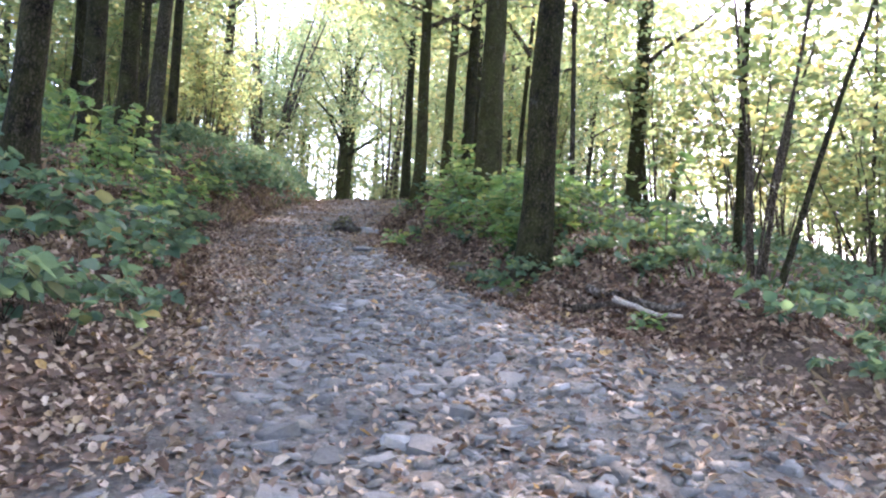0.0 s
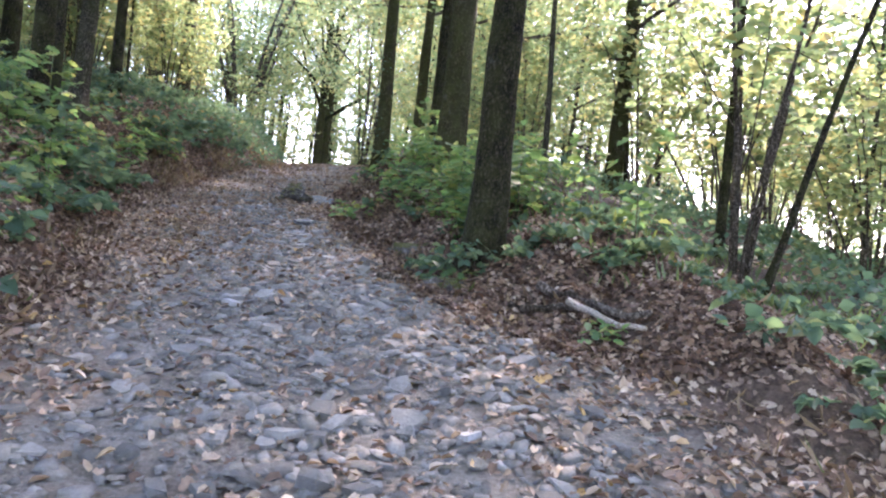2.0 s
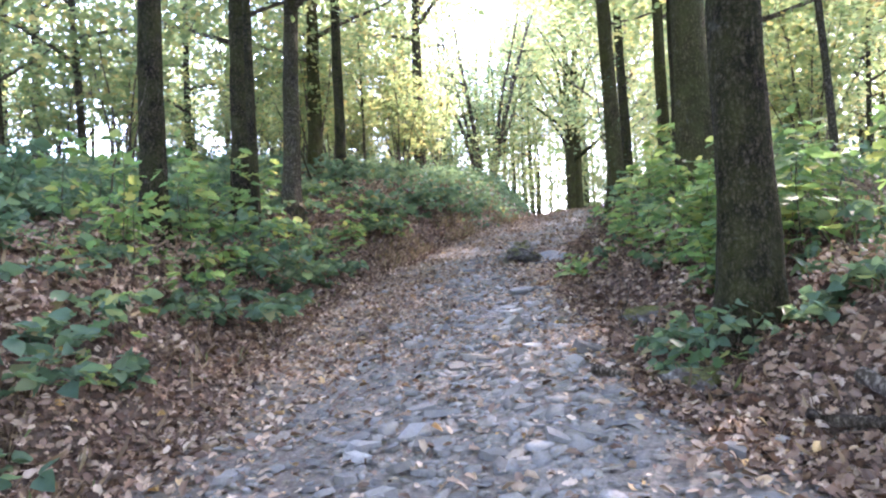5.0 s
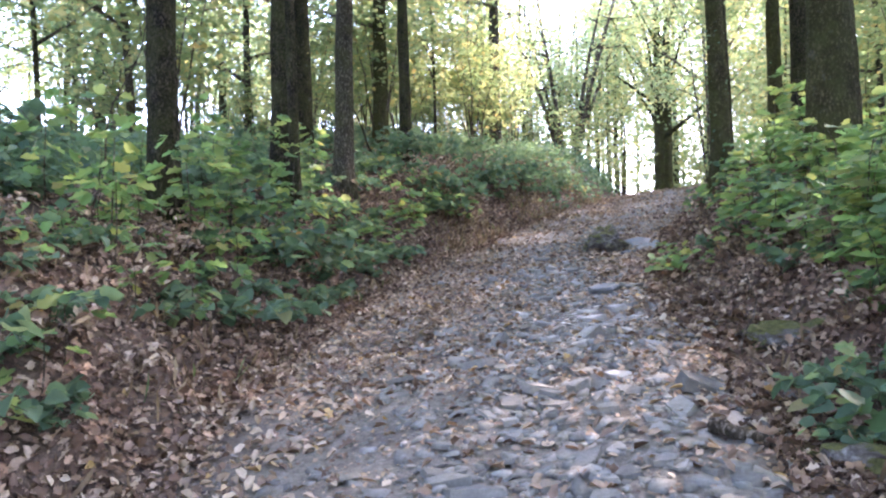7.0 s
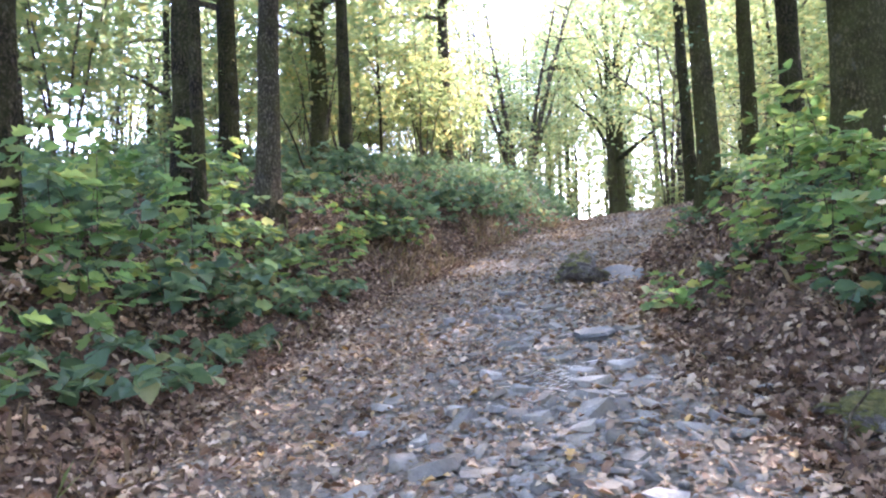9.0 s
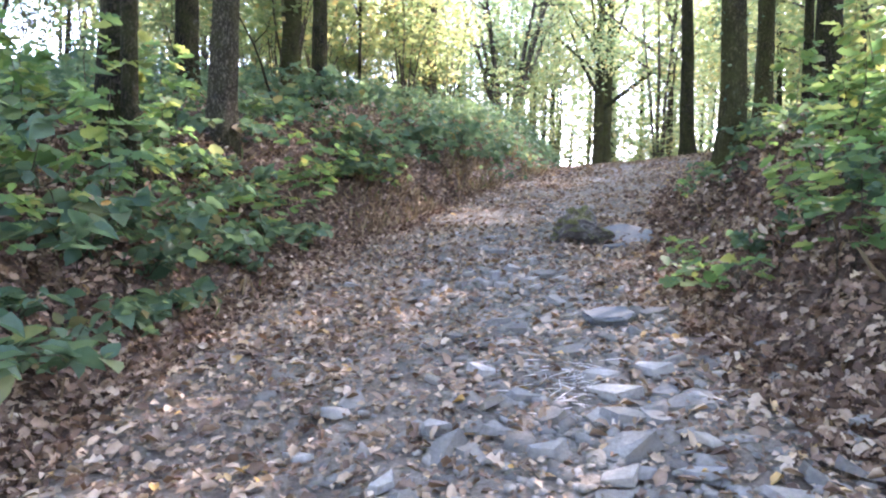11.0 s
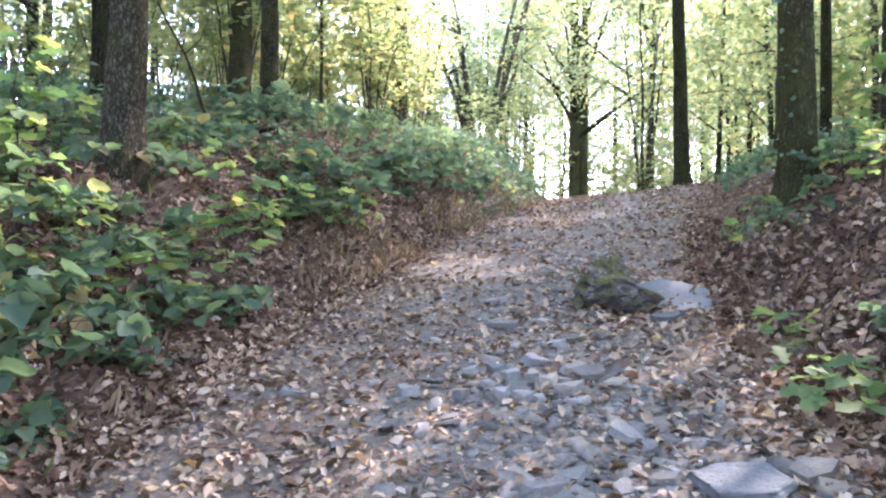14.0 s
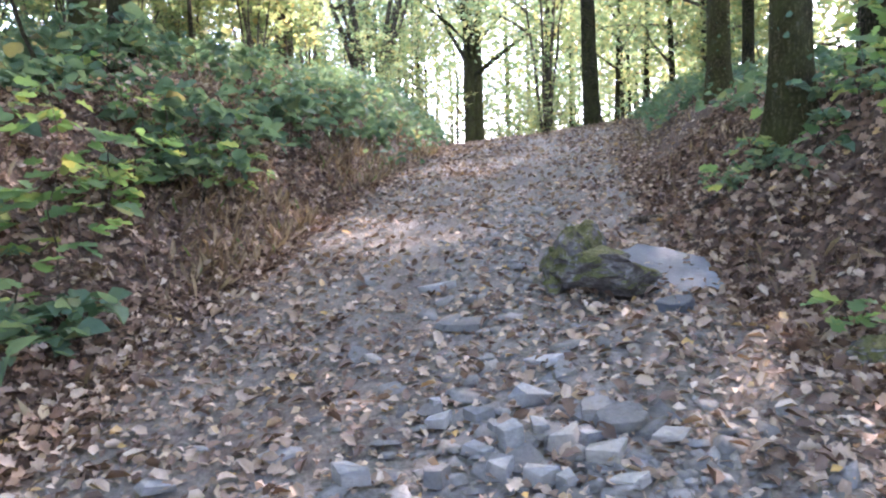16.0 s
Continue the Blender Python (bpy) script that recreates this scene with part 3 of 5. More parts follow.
for k, (x, y, s) in enumerate([(9.6, 12.2, 1.0), (10.5, 17, 1.2), (8, 20, 1.2), (11.5, 14, 1.2), (12.5, 19, 1.3), (14, 16, 1.4), (-3.4, 41, 0.55), (-9.8, 40, 0.7), (-5.2, 66, 1.6), (-8, 72, 1.9), (-11, 68, 1.8), (-2.5, 62, 1.6), (-6.5, 78, 2.2), (-4.6, 44, 0.5), (-9.0, 47, 0.6), (-7, 64, 1.1), (12, 21, 0.4), (15.5, 23.5, 0.45), (11, 19.4, 0.4), (17.5, 24.5, 0.5), (11.4, 15.2, 0.4), (12.6, 16.2, 0.42), (9.9, 13.8, 0.33)]):
    bush = copy_thing(SHRUBS[k % 4], Matrix.Translation(on_ground(x, y)) @ pose(0, 0, 0, 0, 0, 77 * k))
    bush.scale = (1.2 * s, 1.2 * s, s)


r_low = random.Random(77)
for k in range(13):
    y = r_low.uniform(17, 36)
    x = float(left_edge(y)) - r_low.uniform(5.2, 11)
    bush = copy_thing(SHRUBS[k % 4], Matrix.Translation(on_ground(x, y)) @ pose(0, 0, 0, 0, 0, 61 * k))
    s = r_low.uniform(0.45, 0.7)
    bush.scale = (1.35 * s, 1.35 * s, s)


def leaning_hazel():
    """The leaning pole and its thin neighbours on the lower side."""
    root = new("coppice_shrub")
    for pts, rad in (([(0, 0, -0.15), (0.22, 0, 0.6), (0.55, 0.1, 1.7), (1.0, 0.2, 3.1), (1.5, 0.25, 4.6), (1.9, 0.3, 6.2), (2.1, 0.3, 8)], 0.052),
                     ([(-0.22, 0.1, -0.15), (-0.15, 0.1, 0.8), (0.05, 0.15, 2.0), (0.35, 0.2, 3.4), (0.55, 0.3, 5.0), (0.8, 0.3, 7.5)], 0.026),
                     ([(-0.1, 0.2, -0.15), (0.05, 0.3, 0.9), (0.3, 0.4, 1.3), (-0.4, 0.6, 2.4), (-1.0, 0.8, 3.4)], 0.015),
                     ([(-0.3, 0.15, -0.15), (-0.2, 0.3, 1.2), (0.05, 0.5, 3.0), (0.1, 0.6, 5.5)], 0.013)):
        t = Tubes()
        n = len(pts)
        t.add(pts, [rad * (1.35 if k == 0 else 1 - 0.7 * k / n) for k in range(n)], 9)
        part("stem", t.mesh("stem"), BARK if rad > 0.05 else TWIG, root)
    g = np.random.default_rng(3)
    n = 500
    P = np.stack([g.normal(1.2, 1.0, n), g.normal(0.4, 0.8, n), g.uniform(3.4, 7.5, n)], 1)
    S = 0.12 * g.uniform(0.6, 1.2, (n, 1)) * np.array([[1.2, 1, 1]])
    part("foliage", cloud("foliage", LEAF_FOUR, turned(g.normal(0, 0.5, (n, 3)) + [0, 0, 1], g.uniform(0, 6.28, n), S), P), LEAF, root)
    root.matrix_world = Matrix.Translation(on_ground(4.64, 9.95))
    return tagged(root, "leaning dark hazel pole with thin stems from one stool", "shrub", "shrubs under the trees")


leaning_hazel()


def far_wood():
    """Woods all round, out of reach: trunks and leaf masses in one mesh each."""
    g = np.random.default_rng(9)
    r = random.Random(9)
    tubes, P = Tubes(), []
    k = 0
    while k < 215:
        a = r.uniform(0, 6.283)
        d = r.uniform(34, 95)
        x, y = -2 + d * math.sin(a), 15 + d * math.cos(a)
        if k < 95:
            x, y = r.uniform(-40, 30), r.uniform(40, 78)
        if (y > 20 and -13 < x < 0.5 and y < 67) or (y < 5 and abs(x) < 6):
            continue
        if glade(x, y) and r.random() < 0.4:
            continue
        z = float(ground(x, y))
        h = r.uniform(12, 19)
        tubes.add([(x, y, z - 0.3), (x + r.uniform(-0.3, 0.3), y, z + h * 0.5), (x + r.uniform(-0.6, 0.6), y, z + h)], [r.uniform(0.1, 0.24), 0.1, 0.03], 7)
        low = r.uniform(3, 6) if -17 < x < 1 and 38 < y < 80 else r.uniform(0.5, 4)
        m = (420 if x < -12 else 850) if k < 95 else 380
        c = np.array((x, y, 0)) + np.stack([g.normal(0, 2.6, m), g.normal(0, 2.6, m), z + g.uniform(low, h + 1, m)], 1)
        P.append(c)
        k += 1
    for k in range(30):
        x, y = r.uniform(-28, 10), r.uniform(70, 98)
        z = float(ground(x, y))
        tubes.add([(x, y, z - 0.3), (x, y, z + 12), (x, y, z + 29)], [0.26, 0.18, 0.03], 7)
        m = 3600
        P.append(np.array((x, y, 0)) + np.stack([g.normal(0, 3.4, m), g.normal(0, 2.0, m), z + g.uniform(10 if k % 2 else 3, 31, m)], 1))
    wood = new("far_woodland")
    part("timber", tubes.mesh("timber"), BARK, wood)
    P = np.concatenate(P)
    n = len(P)
    S = 0.33 * g.uniform(0.6, 1.2, (n, 1)) * np.array([[1.3, 1, 1]])
    part("foliage", cloud("foliage", LEAF_FOUR, turned(g.normal(0, 0.6, (n, 3)) + [0, 0, 1], g.uniform(0, 6.28, n), S), P), LEAF, wood)
    return tagged(wood, "distant leafy woodland seen between the trunks", "woodland", kind="stuff")


far_wood()


# ---- brambles and herbs ----
def bramble(seed, canes, reach, high, leaf, nodes):
    r = random.Random(seed)
    g = np.random.default_rng(seed)
    root = new("bramble_bush")
    P, N, H = [], [], []
    for k in range(canes):
        tubes = Tubes()
        a = 6.283 * k / canes + r.uniform(-0.5, 0.5)
        ln, top = reach * r.uniform(0.6, 1.15), high * r.uniform(0.55, 1.1)
        pts = []
        for j in range(7):
            u = j / 6
            pts.append(Vector((ln * u * math.cos(a + 0.3 * u), ln * u * math.sin(a + 0.3 * u), top * math.sin(min(2.5, 0.2 + 2.5 * u)) - 0.12 * (1 - u))))
        tubes.add(pts, [0.006 * (1 - 0.6 * j / 6) for j in range(7)], 4)
        part("cane", tubes.mesh("cane"), TWIG, root)
        for j in range(nodes):
            u = r.uniform(0.18, 1.0) * 6
            i = min(5, int(u))
            p = pts[i].lerp(pts[i + 1], u - i)
            b = r.uniform(0, 6.28)
            off = Vector((math.cos(b), math.sin(b), r.uniform(-0.1, 0.8))) * r.uniform(0.04, 0.14)
            for w in (-0.9, 0, 0.9):
                P.append(p + off)
                H.append(b + w)
                N.append((r.gauss(0, 0.6), r.gauss(0, 0.6), 1))
    n = len(P)
    S = leaf * (0.45 + 1.05 * g.random((n, 1)) ** 1.4) * np.stack([g.uniform(1.1, 1.75, n), np.ones(n), g.uniform(0.5, 2.2, n)], 1)
    part("foliage", cloud("foliage", LEAF_TOOTHED, turned(np.array(N), np.array(H), S), np.array([tuple(p) for p in P])), BRAMBLE, root)
    return tagged(root, "dense green bramble bush with arching canes", "bramble", "brambles on the banks")


BRAMBLES = [bramble(71, 7, 0.75, 0.5, 0.155, 5), bramble(72, 8, 0.9, 0.75, 0.16, 5), bramble(73, 6, 0.5, 0.3, 0.145, 5), bramble(74, 6, 0.55, 0.95, 0.17, 6), bramble(75, 5, 0.35, 0.22, 0.12, 5)]
far_spots = []


def plant(kind, x, y, s, turn):
    ob = copy_thing(BRAMBLES[kind], Matrix.Translation(on_ground(x, y)) @ pose(0, 0, 0, 0, 0, turn))
    ob.scale = (s, s, s)
    return ob


def dead_bush(seed, reach, high):
    """A withered clump: bent brown stalks with shrivelled leaves."""
    r = random.Random(seed)
    g = np.random.default_rng(seed)
    root = new("withered_bush")
    P = []
    for k in range(9):
        t = Tubes()
        a = 0.7 * k + r.uniform(-0.4, 0.4)
        ln, top = reach * r.uniform(0.5, 1.1), high * r.uniform(0.5, 1.1)
        pts = [Vector((ln * u * math.cos(a), ln * u * math.sin(a), top * math.sin(2.4 * u + 0.1) - 0.08 * (1 - u))) for u in (0, 0.25, 0.5, 0.75, 1)]
        t.add(pts, [0.005, 0.0045, 0.004, 0.003, 0.002], 4)
        part("stalk", t.mesh("stalk"), STRAW, root)
        for _ in range(13):
            u = r.uniform(0.6, 3.99)
            p = pts[int(u)].lerp(pts[int(u) + 1], u % 1)
            P.append((p.x + r.gauss(0, 0.03), p.y + r.gauss(0, 0.03), p.z - r.uniform(0, 0.05)))
    n = len(P)
    S = 0.085 * g.uniform(0.5, 1.2, (n, 1)) * np.array([[1.1, 1, 2.0]])
    part("withered_leaves", cloud("withered_leaves", LEAF_CURLED, turned(g.normal(0, 0.8, (n, 3)) + [0, 0, 0.5], g.uniform(0, 6.283, n), S), np.array(P)), LITTER, root)
    return tagged(root, "withered brown bush with shrivelled leaves on the bank", "dead bush", "withered bushes on the banks")


WITHERED = [dead_bush(201, 0.4, 0.35), dead_bush(202, 0.5, 0.5), dead_bush(203, 0.3, 0.22)]


def withered():
    r = random.Random(203)
    for k in range(46):
        left = k % 3
        y = r.uniform(6.5, 24) if left else r.uniform(9, 19)
        x = float(left_edge(y)) - r.uniform(0.25, 2.0) if left else float(right_edge(y)) + r.uniform(0.4, 1.6)
        ob = WITHERED[k] if k < 3 else copy_thing(WITHERED[k % 3], Matrix())
        s = r.uniform(0.7, 1.2)
        ob.matrix_world = Matrix.Translation(on_ground(x, y)) @ pose(0, 0, 0, 0, 0, r.uniform(0, 360)) @ Matrix.Diagonal((s, s, s, 1))


withered()


def brambles():
    r = random.Random(31)
    spots = []

    def strip(count, side, y0, y1, d0, d1, kinds, smin, smax, gap=0.3, far=False):
        tries = k = 0
        while k < count and tries < count * 30:
            tries += 1
            y = r.uniform(y0, y1)
            d = d0 + (d1 - d0) * r.random() ** 1.3
            x = float(left_edge(y)) - d if side < 0 else float(right_edge(y)) + d
            if any((x - a) ** 2 + (y - b) ** 2 < gap * gap for a, b in spots):
                continue
            spots.append((x, y))
            kind, size, turn = kinds[r.randrange(len(kinds))], r.uniform(smin, smax), r.uniform(0, 360)
            if far:
                far_spots.append((x, y, size))
            else:
                plant(kind, x, y, size, turn)
            k += 1

    strip(34, -1, 4.2, 9.5, 0.5, 4.0, (0, 2, 4, 1), 0.7, 1.05, 0.4)
    strip(8, -1, 8, 12, 0.6, 1.8, (2, 4, 0), 0.55, 0.9, 0.4)
    strip(34, -1, 9, 17, 1.3, 5, (0, 1, 2, 2), 0.65, 1.0, 0.4)
    strip(28, -1, 16, 26, 0.9, 4, (0, 1, 3, 2), 0.7, 1.05, 0.4)
    strip(9, 1, 8.6, 12.5, 0.95, 2.6, (0, 2, 4, 2), 0.55, 0.9)
    strip(22, 1, 11.5, 18, 1.1, 3.4, (0, 2, 2, 4), 0.5, 0.8)
    strip(7, 1, 12, 16.5, 0.5, 1.1, (2, 4), 0.45, 0.75)
    strip(12, 1, 18, 21, 2.2, 4, (0, 2, 4), 0.55, 0.85, 0.4)
    strip(20, 1, 21, 27, 1.0, 3.4, (0, 4, 2), 0.6, 0.9, 0.4)
    strip(30, 1, 8.8, 13, 1.2, 5.5, (2, 4, 4, 2), 0.5, 0.9, 0.35)
    strip(11, 1, 3.5, 8, 1.3, 4, (2, 4, 0), 0.6, 0.95, 0.4)
    strip(20, -1, 11, 27, 0.45, 1.5, (2, 0, 4, 3), 0.7, 1.0, 0.35)
    strip(10, -1, 11, 16, 0.35, 1.25, (0, 2, 2), 0.6, 0.95, 0.35)
    strip(8, -1, 11.5, 17, 0.25, 0.9, (2, 4, 2), 0.55, 0.8, 0.3)
    strip(60, -1, 9, 17, 3, 8, (0, 1), 0.8, 1.1, 0.4, True)
    strip(70, -1, 25, 37, 0.6, 5, (0, 1), 0.9, 1.3, 0.4, True)
    strip(190, -1, 8, 36, 5, 24, (0, 1), 0.9, 1.5, 0.6, True)
    strip(40, 1, 26, 37, 0.6, 5, (0, 1), 0.8, 1.2, 0.4, True)
    strip(170, 1, 8, 34, 2.5, 18, (0, 1), 0.8, 1.3, 0.5, True)


brambles()
for k, ob in enumerate(BRAMBLES):
    ob.matrix_world = Matrix.Translation(on_ground(-7.0 - 0.6 * k, 10.2 + 0.5 * k))


def undergrowth():
    """The brambles further off, as one mass of leaves."""
    g = np.random.default_rng(17)
    P = []
    for x, y, s in far_spots:
        m = int(40 + 150 * g.random() ** 1.2)
        s *= g.uniform(0.65, 1.35)
        a, q = g.uniform(0, 6.283, m), np.sqrt(g.random(m)) * 0.85 * s
        px, py = x + q * np.cos(a), y + q * np.sin(a)
        P.append(np.stack([px, py, ground(px, py) + 0.05 + 0.6 * s * g.random(m) ** 0.7 * (1 - 0.6 * (q / (0.85 * s)) ** 2)], 1))
    P = np.concatenate(P)
    n = len(P)
    S = 0.14 * g.uniform(0.6, 1.3, (n, 1)) * np.array([[1.5, 1, 1]])
    root = new("undergrowth")
    part("foliage", cloud("foliage", LEAF_FOUR, turned(g.normal(0, 0.6, (n, 3)) + [0, 0, 1], g.uniform(0, 6.28, n), S), P), BRAMBLE, root)
    return tagged(root, "low green bramble cover spreading under the trees", "undergrowth", kind="stuff")


undergrowth()


# ---- boulder and named slabs ----
def lump(bm, centre, radii, seed, sub=4, planes=13, rough=0.05, cut=(0.55, 0.82)):
    """A facetted lump of rock added to bm: a ball planed off by random cuts and roughened."""
    r = random.Random(seed)
    made = bmesh.ops.create_icosphere(bm, subdivisions=sub, radius=1.0)["verts"]
    cuts = []
    for _ in range(planes):
        n = Vector((r.gauss(0, 1), r.gauss(0, 1), r.gauss(0, 0.8))).normalized()
        cuts.append((n, r.uniform(*cut)))
    for v in made:
        p = v.co.copy()
        for n, d in cuts:
            over = p.dot(n) - d
            if over > 0:
                p -= n * over
        p += noise.noise_vector(p * 2.2 + Vector((seed, 0, 0))) * rough + noise.noise_vector(p * 7 + Vector((0, seed, 0))) * rough * 0.4
        v.co = Vector((p.x * radii[0], p.y * radii[1], p.z * radii[2])) + Vector(centre)


def boulder(x, y, lumps, label, lift=0.0):
    ob = new("boulder")
    for c, rr, seed in lumps:
        bm = bmesh.new()
        lump(bm, c, rr, seed, 5, 15, 0.19)
        part("rock_mass", bm, BOULDER, ob)
    ob.matrix_world = Matrix.Translation(on_ground(x, y, lift))
    return tagged(ob, label, "boulder")


boulder(-2.48, 17.5, [((-0.14, 0.5, 0.12), (0.25, 0.42, 0.42), 21), ((-0.2, 0.1, 0.05), (0.2, 0.4, 0.24), 35), ((0.12, -0.16, 0.1), (0.4, 0.3, 0.17), 33), ((0.12, 0.14, -0.02), (0.34, 0.36, 0.16), 36)], "moss-covered slate boulder in the middle of the track")
# Built from boulder lumps, but stands for the bank's mossy, rooty earth ledge.
boulder(0.5, 12.0, [((0, 0, 0), (0.5, 0.3, 0.27), 5), ((0.5, -0.25, 0.0), (0.5, 0.3, 0.28), 8), ((-0.38, 0.4, -0.06), (0.35, 0.3, 0.2), 9)], "dark mossy earth ledge jutting out of the bank foot", -0.07)
# Rock-shaped lumps here make the mossy root mound below the thick tree.
boulder(0.95, 9.78, [((0, 0, 0), (0.4, 0.3, 0.2), 15), ((-0.3, 0.12, -0.05), (0.25, 0.22, 0.16), 18)], "moss-covered earth mound with roots at the foot of a tree", -0.02)
boulder(-1.2, 16.25, [((0, 0, 0.02), (0.2, 0.16, 0.12), 6)], "small dark mossy rock at the bank foot")
def plate(bm, seed):
    """A slab of slate, 2 across: an uneven outline with a nearly flat split top and an undercut edge."""
    r = random.Random(seed)
    n = r.choice((7, 8, 9))
    sx, sy = r.uniform(-0.18, 0.18), r.uniform(-0.18, 0.18)
    rings = [[], [], []]
    for k in range(n):
        w = 6.283 * k / n + r.uniform(-0.28, 0.28)
        q = r.uniform(0.74, 1.04)
        for ring, shrink, z in zip(rings, (0.8, 1.0, 0.93), (-1.0, 0.1, 0.75)):
            px, py = q * shrink * math.cos(w), q * shrink * math.sin(w)
            ring.append(bm.verts.new((px, py, z + sx * px + sy * py + r.uniform(-0.14, 0.14))))
    for lower, upper in zip(rings, rings[1:]):
        for k in range(n):
            bm.faces.new((lower[k], lower[(k + 1) % n], upper[(k + 1) % n], upper[k]))
    top = bm.faces.new(rings[2])
    bm.faces.new(rings[0][::-1])
    bmesh.ops.bevel(bm, geom=list(top.edges), offset=0.05, segments=1, affect="EDGES")
    bmesh.ops.triangulate(bm, faces=[f for f in bm.faces if len(f.verts) > 4])
    bmesh.ops.subdivide_edges(bm, edges=bm.edges[:], cuts=3, use_grid_fill=True)
    for v in bm.verts:
        v.co += noise.noise_vector(v.co * 2.1 + Vector((seed, 0, 0))) * 0.07 + noise.noise_vector(v.co * 6 + Vector((0, seed, 0))) * 0.03


def flake(name, x, y, radii, seed, label, turn=0, lift=0.0, category="slab"):
    """A worn flat piece of slate lying along the slope."""
    bm = bmesh.new()
    plate(bm, seed)
    bmesh.ops.scale(bm, vec=radii, verts=bm.verts)
    ob = part(name, bm, BEDROCK if name == "slab" else SLATE)
    nrm = Vector(ground_normal(np.array([x]), np.array([y]), 0.3)[0]).normalized()
    tilt = Vector((0, 0, 1)).rotation_difference(nrm).to_matrix().to_4x4()
    ob.matrix_world = Matrix.Translation(on_ground(x, y, lift)) @ tilt @ pose(0, 0, 0, 3, -4, turn)
    return tagged(ob, label, category)


flake("slab", -1.98, 17.85, (0.37, 0.72, 0.075), 5, "flat grey slate slab beside the mossy boulder", 12, 0.0)
flake("slab", -2.0, 17.08, (0.16, 0.12, 0.06), 6, "small flat slate slab beside the boulder", 0, 0.01)
flake("slab", -1.62, 14.22, (0.24, 0.17, 0.055), 17, "large flat slate slab lying on the stony track", 0, 0.055)
flake("stone", -2.42, 15.56, (0.13, 0.1, 0.06), 29, "angular grey slate stone on the track", 20, 0.03, "stone")


# ---- sticks ----
def stick(x, y, length, turn, rad, label, material=TWIG, lift=0.0, seed=0):
    r = random.Random(seed)
    t, pts = Tubes(), []
    for k in range(7):
        u = (k / 6 - 0.5) * length
        px, py = x + u * math.cos(radians(turn)) + r.uniform(-0.03, 0.03), y + u * math.sin(radians(turn)) + r.uniform(-0.03, 0.03)
        pts.append(on_ground(px, py, rad * 0.7 + lift + r.uniform(0, 0.02)))
    t.add(pts, [rad * (1 - 0.45 * k / 6) for k in range(7)], 8)
    return tagged(part("fallen_branch", t.mesh("fallen_branch"), material), label, "branch", "sticks on the ground")


stick(2.0, 8.5, 1.2, -35, 0.04, "dead branch beside a pale log", TWIG, 0.05, 2)
stick(-1.5, 19.4, 1.15, -4, 0.036, "greyish dead branch lying on the bank foot", TWIG, 0.02, 3)
stick(-0.2, 11.9, 0.85, -54, 0.015, "thin pale curved stick among dry leaves", TWIG, 0.02, 4)
stick(0.25, 10.0, 0.45, -20, 0.045, "short greyish dead branch by the tree", TWIG, 0.0, 5)


r_twigs = random.Random(12)
for k in range(26):
    if k < 10:
        tx, ty = r_twigs.uniform(1.5, 2.5), r_twigs.uniform(8.0, 9.0)
    else:
        ty = r_twigs.uniform(6, 20)
        tx = float(right_edge(ty)) + r_twigs.uniform(-0.3, 1.3) if k % 2 else float(left_edge(ty)) + r_twigs.uniform(-1.3, 0.4)
    stick(tx, ty, r_twigs.uniform(0.25, 0.8), r_twigs.uniform(0, 180), r_twigs.uniform(0.006, 0.014), "thin dead twig lying on the leaf litter", TWIG, 0.01, 40 + k)


def dead_pole(x, y, tip, rad, label):
    """A thin bare stem leaning out of the brambles."""
    t = Tubes()
    tip = Vector(tip)
    side = Vector((-tip.y, tip.x, 0)).normalized() * 0.08
    pts = [tip * (k / 7) + side * math.sin(k * 1.3) - Vector((0, 0, 0.1 if k == 0 else 0)) for k in range(8)]
    t.add(pts, [rad * (1 - 0.1 * k) for k in range(8)], 7)
    t.add([pts[4], pts[4] + Vector((0.2, 0.1, 0.25)), pts[4] + Vector((0.3, 0.15, 0.6))], [rad * 0.4, rad * 0.3, rad * 0.12], 5)
    t.add([pts[5], pts[5] + Vector((-0.2, 0.1, 0.2)), pts[5] + Vector((-0.4, 0.15, 0.3))], [rad * 0.35, rad * 0.25, rad * 0.1], 5)
    ob = part("dead_stem", t.mesh("dead_stem"), BARK if rad > 0.02 else TWIG)
    ob.matrix_world = Matrix.Translation(on_ground(x, y))
    return tagged(ob, label, "stem", "sticks on the ground")


dead_pole(-8.1, 19.6, (-1.3, 0, 2.6), 0.03, "bare dark dead stem leaning over the brambles")
dead_pole(-1.55, 31.2, (1.7, 0, 1.4), 0.019, "pale fallen branch propped at the crest")
dead_pole(0.13, 11.54, (0.06, 0.05, 0.8), 0.009, "thin dead twig standing at the bank foot")
dead_pole(-5.95, 10.55, (0.75, 0.1, 1.9), 0.014, "thin bare stem leaning out of the bank")


